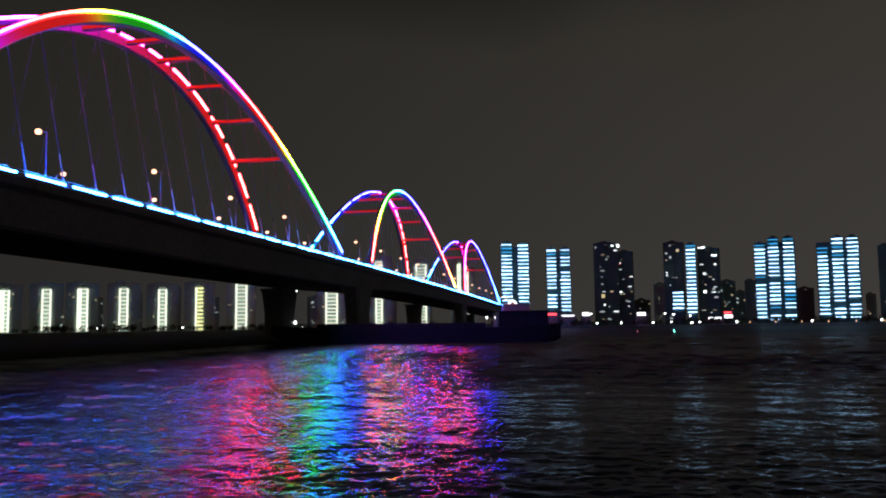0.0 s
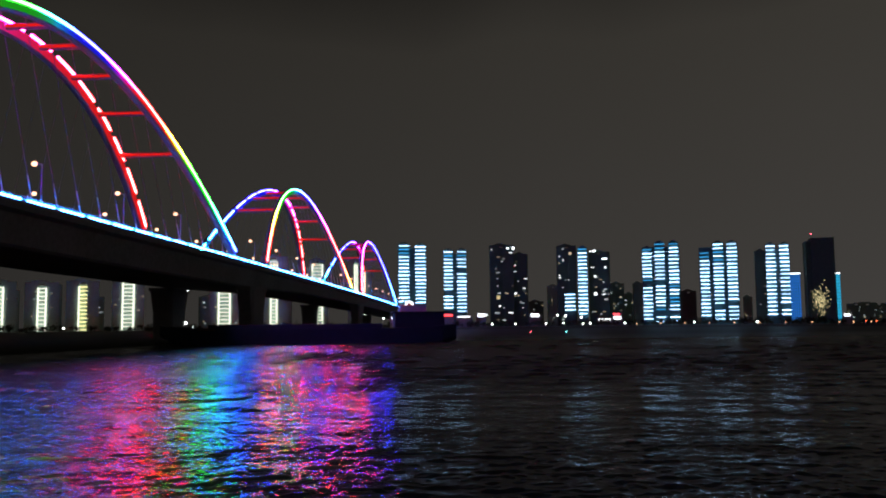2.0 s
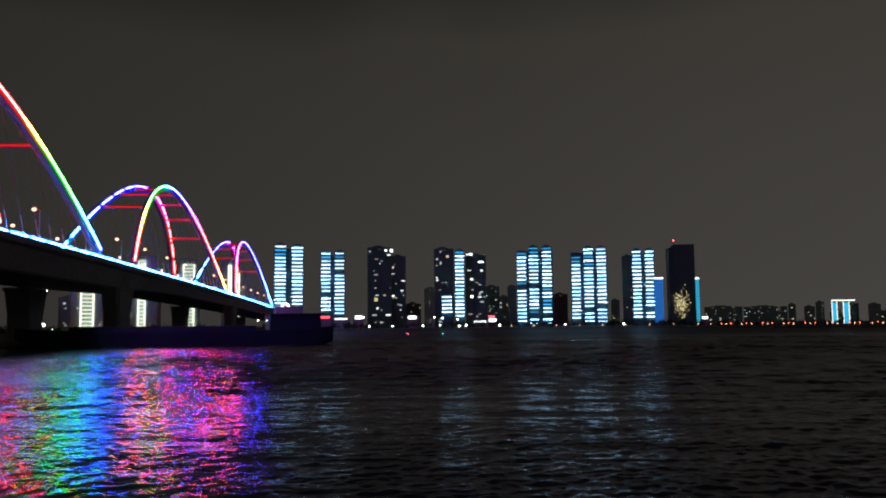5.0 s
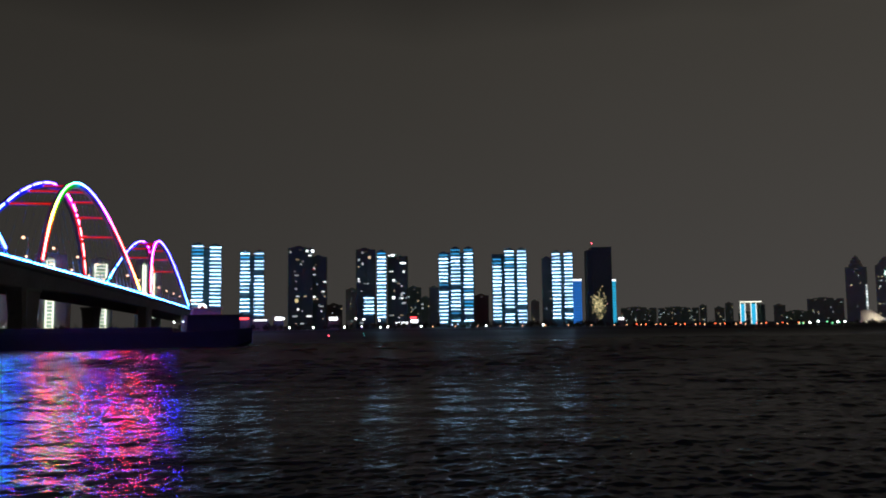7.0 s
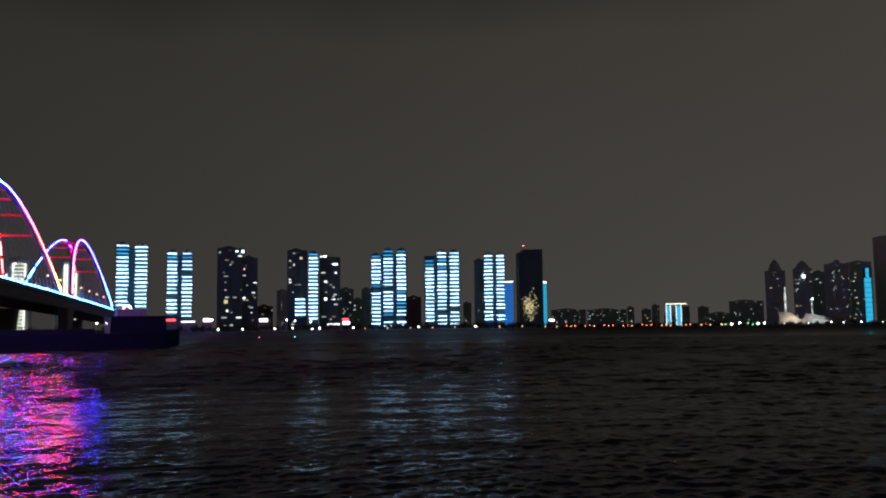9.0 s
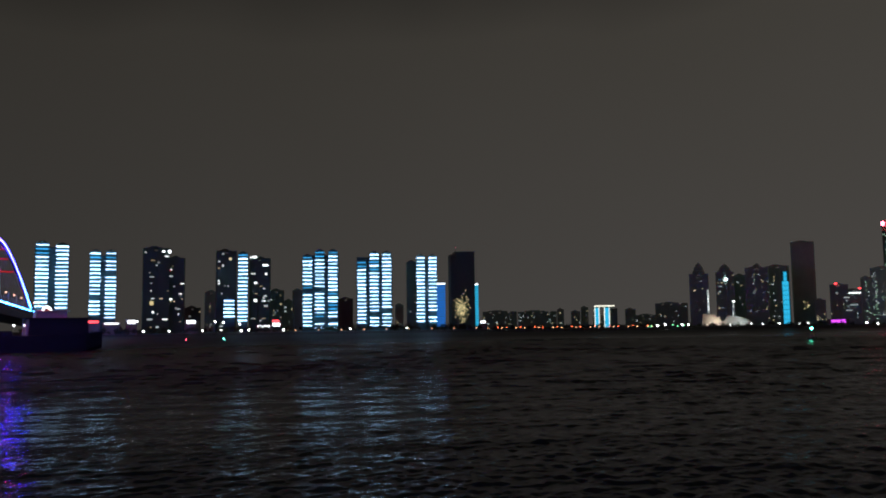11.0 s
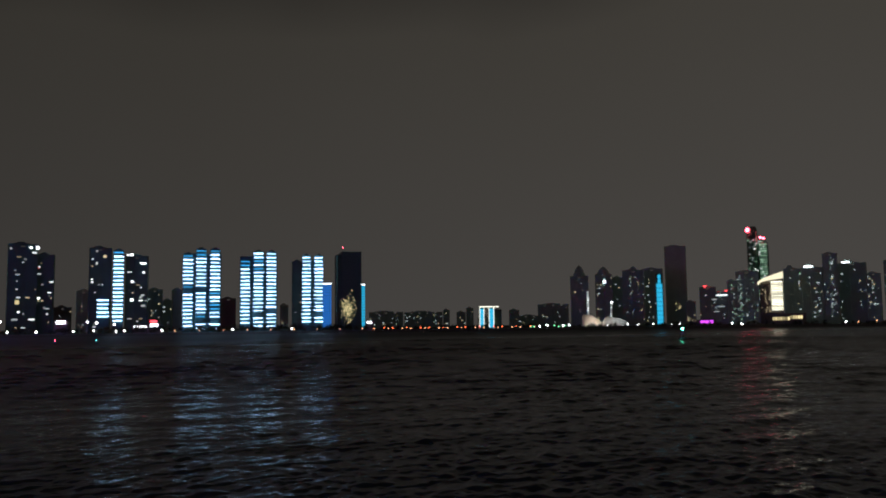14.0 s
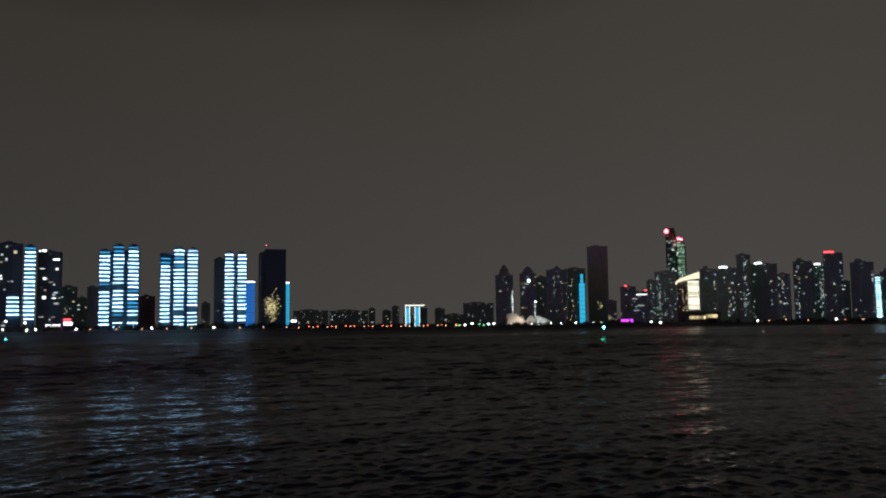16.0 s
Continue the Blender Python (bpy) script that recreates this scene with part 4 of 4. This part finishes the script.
pw = part("window", bm, GOLD, podium)
pw.matrix_basis = Matrix.Translation((-14, -0.15, 8))
for k in range(1, 12):
    repeat(pw, Matrix.Translation((-14 + 3.6 * k, -0.15, 8 if k < 7 else 10)))

# column of lit balconies at the end of the city
col = thing("apartment_tower", "tower edge with a column of lit balconies", "high-rise", facing(71.96, 1450, BASE))
bm = bmesh.new()
tower_body(bm, 11, 14, 68, 1)
part("tower_body", bm, FACADE, col)
band_column(col, 0, 6.5, 3, 66, pitch=4.0)

# shell-roofed riverside halls
for b, d, w, h, kind_, label in ((49.30, 1350, 36, 18.5, CLADDING, "pale floodlit shell-roofed hall"), (50.75, 1350, 40, 15, CLADDING, "pale angular hall with bluish floodlight")):
    hall = thing("riverside_hall", label, "hall", facing(b, d, BASE))
    bm = bmesh.new()
    f = -1 if b > 50 else 1
    tops = ((-0.5, 1.0), (-0.05, 0.95), (0.25, 0.45), (0.5, 0.18)) if f > 0 else ((-0.5, 0.5), (-0.38, 1.0), (0.2, 0.8), (0.5, 0.35))
    rings = [[bm.verts.new((w * x, y, z)) for y, z in ((0, 0), (-2 * k, h * k), (18, h * k * 0.8), (20, 0))] for x, k in tops]
    for a, c in zip(rings, rings[1:]):
        for j in range(3):
            bm.faces.new((a[j], a[j + 1], c[j + 1], c[j]))
    bm.faces.new(rings[0][::-1])
    bm.faces.new(rings[-1])
    part("shell", bm, kind_, hall)
    for x in (-w * 0.3, 0, w * 0.3):
        bm = bmesh.new()
        rod(bm, (x, -9, 0), (x, -9, 0.7), 0.4)
        globe(bm, (x, -9, 1.1), 0.8, 8, 5, 0.6)
        part("floodlight", bm, WHITE_LAMP if f < 0 else CREAM_HI, hall)
    beam = bpy.data.lights.new("hall_floodlight", "POINT")
    beam.energy, beam.shadow_soft_size = (9000 if f > 0 else 5000), 0.8
    beam.color = (1.0, 0.86, 0.70) if f > 0 else (0.75, 0.95, 1.0)
    lit = new("hall_floodlight", beam)
    lit.parent = hall
    lit.location = (0, -10, 1.4)

purple = thing("pavilion", "riverside pavilion with purple light", "pavilion", facing(56.64, 1380, BASE))
bm = bmesh.new()
block(bm, -15, 15, 0, 12, 0, 7)
block(bm, -17, 17, -2, 13, 7, 7.8, 0.9)
part("pavilion_body", bm, FACADE_WARM, purple)
bm = bmesh.new()
block(bm, -9, 4, -0.3, -0.1, 2.5, 6.5)
block(bm, 5, 10, -0.3, -0.1, 2.0, 6.9)
part("light_panel", bm, PURPLE, purple)

# ---- left bank: towers outlined by ladders of light ----
LADDERS = ((-27.24, 1000, 9.6, 48.2, 1), (-24.93, 1000, 10.0, 49.7, 0), (-22.85, 1000, 11.5, 50.5, 1), (-20.42, 1000, 10.1, 50.8, 0), (-18.04, 1000, 9.8, 50.2, 0),
           (-15.71, 1000, 9.5, 52.2, 2), (-13.00, 1000, 13.6, 59.6, 0), (-6.96, 1000, 14.8, 62.0, 0), (-3.71, 1050, 9.3, 86.7, 0), (-0.79, 1100, 15.1, 86.3, 0), (1.85, 1150, 5.0, 90.0, 1), (2.39, 1200, 5.0, 84.0, 1))
for b, d, w, top, kind_ in LADDERS:
    t = thing("apartment_tower", "dim grey apartment tower outlined by a white light ladder", "high-rise", facing(b, d, BASE), "light-ladder towers")
    h = top - BASE
    bm = bmesh.new()
    wide = 34 if b < -3 else 22
    tower_body(bm, wide, 14, h + 4, 2)
    part("tower_body", bm, FACADE_HAZE, t)
    bm = bmesh.new()
    block(bm, -0.55, 0.55, -0.5, 0.2, 0, h - 2)
    rail = part("ladder_rail", bm, LADDER, t)
    rail.matrix_basis = Matrix.Translation((-w / 2 + 1, -0.6, 1.0))
    if kind_ != 2:
        rail2 = repeat(rail, Matrix.Translation((w / 2 - 1, -0.6, 1.0)))
    if kind_ == 1 and w > 8:
        repeat(rail, Matrix.Translation((-w / 2 + 3.6, -0.6, 1.0)))
    if w > 8:
        bm = bmesh.new()
        block(bm, -w / 2 + 1, w / 2 - 0.6, -0.3, 0.2, -0.30, 0.30)
        rung = part("ladder_rung", bm, LADDER_YELLOW if kind_ == 2 else LADDER, t)
        n = int((h - 3) / 4.3)
        for k in range(n + 1):
            m = Matrix.Translation((0.2, -0.6, h - 1.6 - 4.3 * k))
            if k:
                repeat(rung, m)
            else:
                rung.matrix_basis = m
    windows(t, wide, h, 9, (WINDOW_WHITE, WINDOW_WARM), wide=1.1, tall=1.1)
for k in range(13):
    dark_tower(-29.5 + 2.4 * k, 1150 + 40 * (k % 3), 26, 44 + 9 * ((k * 7) % 3), "dim hazy apartment tower behind the light ladders", 7, wings=2)

# ---- lights, shops and trees along the far bank ----
for b, d, w, z, h, m_, label in ((7.91, 950, 20, 14.4, 1.8, RED_SIGN, "long red glowing shop sign"), (9.3, 950, 14, 12.9, 0.9, WHITE_SIGN, "white lit shopfront strip"), (10.5, 950, 7.5, 13.2, 3.4, WHITE_SIGN, "bright white shopfront"),
                                 (14.20, 950, 9, 12.6, 3.2, WHITE_SIGN, "bright white shopfront"), (18.9, 950, 13, 7.6, 1.8, WHITE_SIGN, "white lit canopy"), (19.75, 950, 8, 8.3, 3.6, WHITE_SIGN, "bright white shopfront"), (19.7, 950, 7, 13.6, 1.6, RED_SIGN, "small pink-red shop sign"), (33.9, 1000, 6, 9.5, 2.2, WHITE_SIGN, "pale lit kiosk front")):
    shop = thing("shop", label + " on a low flat-roofed building", "shop", facing(b, d, BASE))
    bm = bmesh.new()
    block(bm, -w / 2 - 2, w / 2 + 2, 0, 14, 0, z + h - BASE + 0.6)
    block(bm, -w / 2 - 2.4, w / 2 + 2.4, -0.5, 14.4, z + h - BASE + 0.6, z + h - BASE + 1.1)
    part("shop_body", bm, FACADE_WARM, shop)
    bm = bmesh.new()
    block(bm, -w / 2, w / 2, -0.4, -0.1, z - BASE, z - BASE + h)
    part("sign_face", bm, m_, shop)


def bank_z(bearing, distance):
    k = distance - shore_at(bearing)
    return 1.45 if k < 30 else 1.55 if k < 60 else BASE


lamps = {}
# the O lights stand in for car tail lights on the far road
LAMPS = ([(b, 30, 7.5, "W") for b in (4.5, 7.2, 11.2, 12.8, 14.9, 17.9, 20.2, 24.7, 28.6)] + [(21.0 + 1.55 * k, 18, 6.0, "S") for k in range(9)]
         + [(16.1, 40, 9, "W"), (16.25, 60, 14, "W"), (17.3, 45, 12, "W"), (17.4, 40, 6, "W"), (15.7, 45, 15, "W"), (10.8, 48, 16, "W"), (4.3, 42, 13, "W")]
         + [(34.2 + 0.42 * k + 0.13 * ((k * 5) % 3), 24 + 9 * (k % 3), 5.0 + 1.5 * (k % 2), "SOSO"[k % 4]) for k in range(27)]
         + [(45.6, 30, 6, "W"), (46.1, 30, 9, "W"), (47.2, 34, 7, "W"), (47.6, 34, 8, "W"), (50.5, 100, 34, "W"), (51.5, 80, 8, "W"), (52.2, 60, 6, "W"), (53.2, 80, 7, "W"), (54.4, 60, 7, "W"), (54.9, 60, 7, "W")]
         + [(58.2, 40, 7, "W"), (58.8, 40, 5, "W"), (64.9, 40, 8, "W"), (65.6, 40, 7, "S"), (66.6, 40, 10, "S"), (67.9, 30, 7, "S"), (69.5, 40, 9, "W"), (70.0, 40, 8, "O"), (71.0, 40, 8, "S")])
# the three S lamps here stand in for a small orange-lit building
LAMPS += [(-3.1, 90, 9, "S"), (-2.7, 90, 9, "S"), (-2.4, 95, 11, "S"), (3.7, 60, 13, "W"), (2.9, 50, 9, "W"), (-9.0, 60, 9, "W"), (-16.8, 60, 9, "W"), (-20.9, 60, 9, "W"), (-22.0, 60, 10, "W")]
# G: lamps added to give the green glow of floodlit trees
LAMPS += [(46.6, 30, 8, "G"), (46.9, 26, 5, "G"), (47.3, 30, 6, "G"), (45.2, 30, 5, "G"), (45.0, 34, 5, "G")]
for b, back, height, tint in LAMPS:
    height = round(height * 0.38 if height < 12 else height * 0.8, 1)
    d = shore_at(b) + back
    place = facing(b, d, bank_z(b, d))
    key = (height, tint)
    if key in lamps:
        copy_thing(lamps[key], place)
    else:
        lamps[key] = make_street_lamp(height, 0.6, {"W": WHITE_LAMP, "S": WARM_LAMP, "O": ORANGE_LAMP, "G": GREEN_GLOW}[tint], {"W": 0.9, "S": 0.55, "O": 0.6, "G": 0.8}[tint],
                                      {"W": "bright white lamp post", "S": "warm street lamp", "O": "orange-red light on a post standing in for tail lights", "G": "green garden lamp"}[tint] + " on the far embankment", place, "lamps on the far bank")


def leaf_mass(name, trees, label):
    """Tree belt: every crown is some forty tilted leaf clumps round a trunk."""
    rs = np.random.RandomState(5)
    verts, faces = [], []
    for x, y, z, h in trees:
        def tri(p, q, r):
            n0 = len(verts)
            verts.extend((p, q, r))
            faces.append((n0, n0 + 1, n0 + 2))
        for k in range(4):
            a, b = k * 1.571, (k + 1) * 1.571
            r = 0.03 * h
            tri((x + r * math.cos(a), y + r * math.sin(a), z - 0.3), (x + r * math.cos(b), y + r * math.sin(b), z - 0.3), (x, y, z + h * 0.75))
        for k in range(44):
            c = np.array([x, y, z + h * 0.62]) + rs.normal(size=3) * (0.24 * h, 0.24 * h, 0.19 * h)
            for e in range(2):
                v = rs.normal(size=(3, 3)) * 0.085 * h
                tri(*(tuple(c + w) for w in v))
    me = bpy.data.meshes.new(name)
    me.from_pydata(verts, [], faces)
    me.materials.append(LEAF)
    return tagged(new(name, me), label, "trees", kind="stuff")


belt = []
for k in range(620):
    b = rnd.uniform(-32, 76)
    d = shore_at(b) + rnd.choice((38, 44, 52, 66)) + rnd.uniform(-4, 4)
    p = spot(b, d)
    belt.append((p.x, p.y, bank_z(b, d) - 0.1, rnd.uniform(2.5, 6.0) if b > 33 else rnd.uniform(3.0, 8.0)))
leaf_mass("tree_belt", belt, "dark belt of trees and shrubs along the far bank")
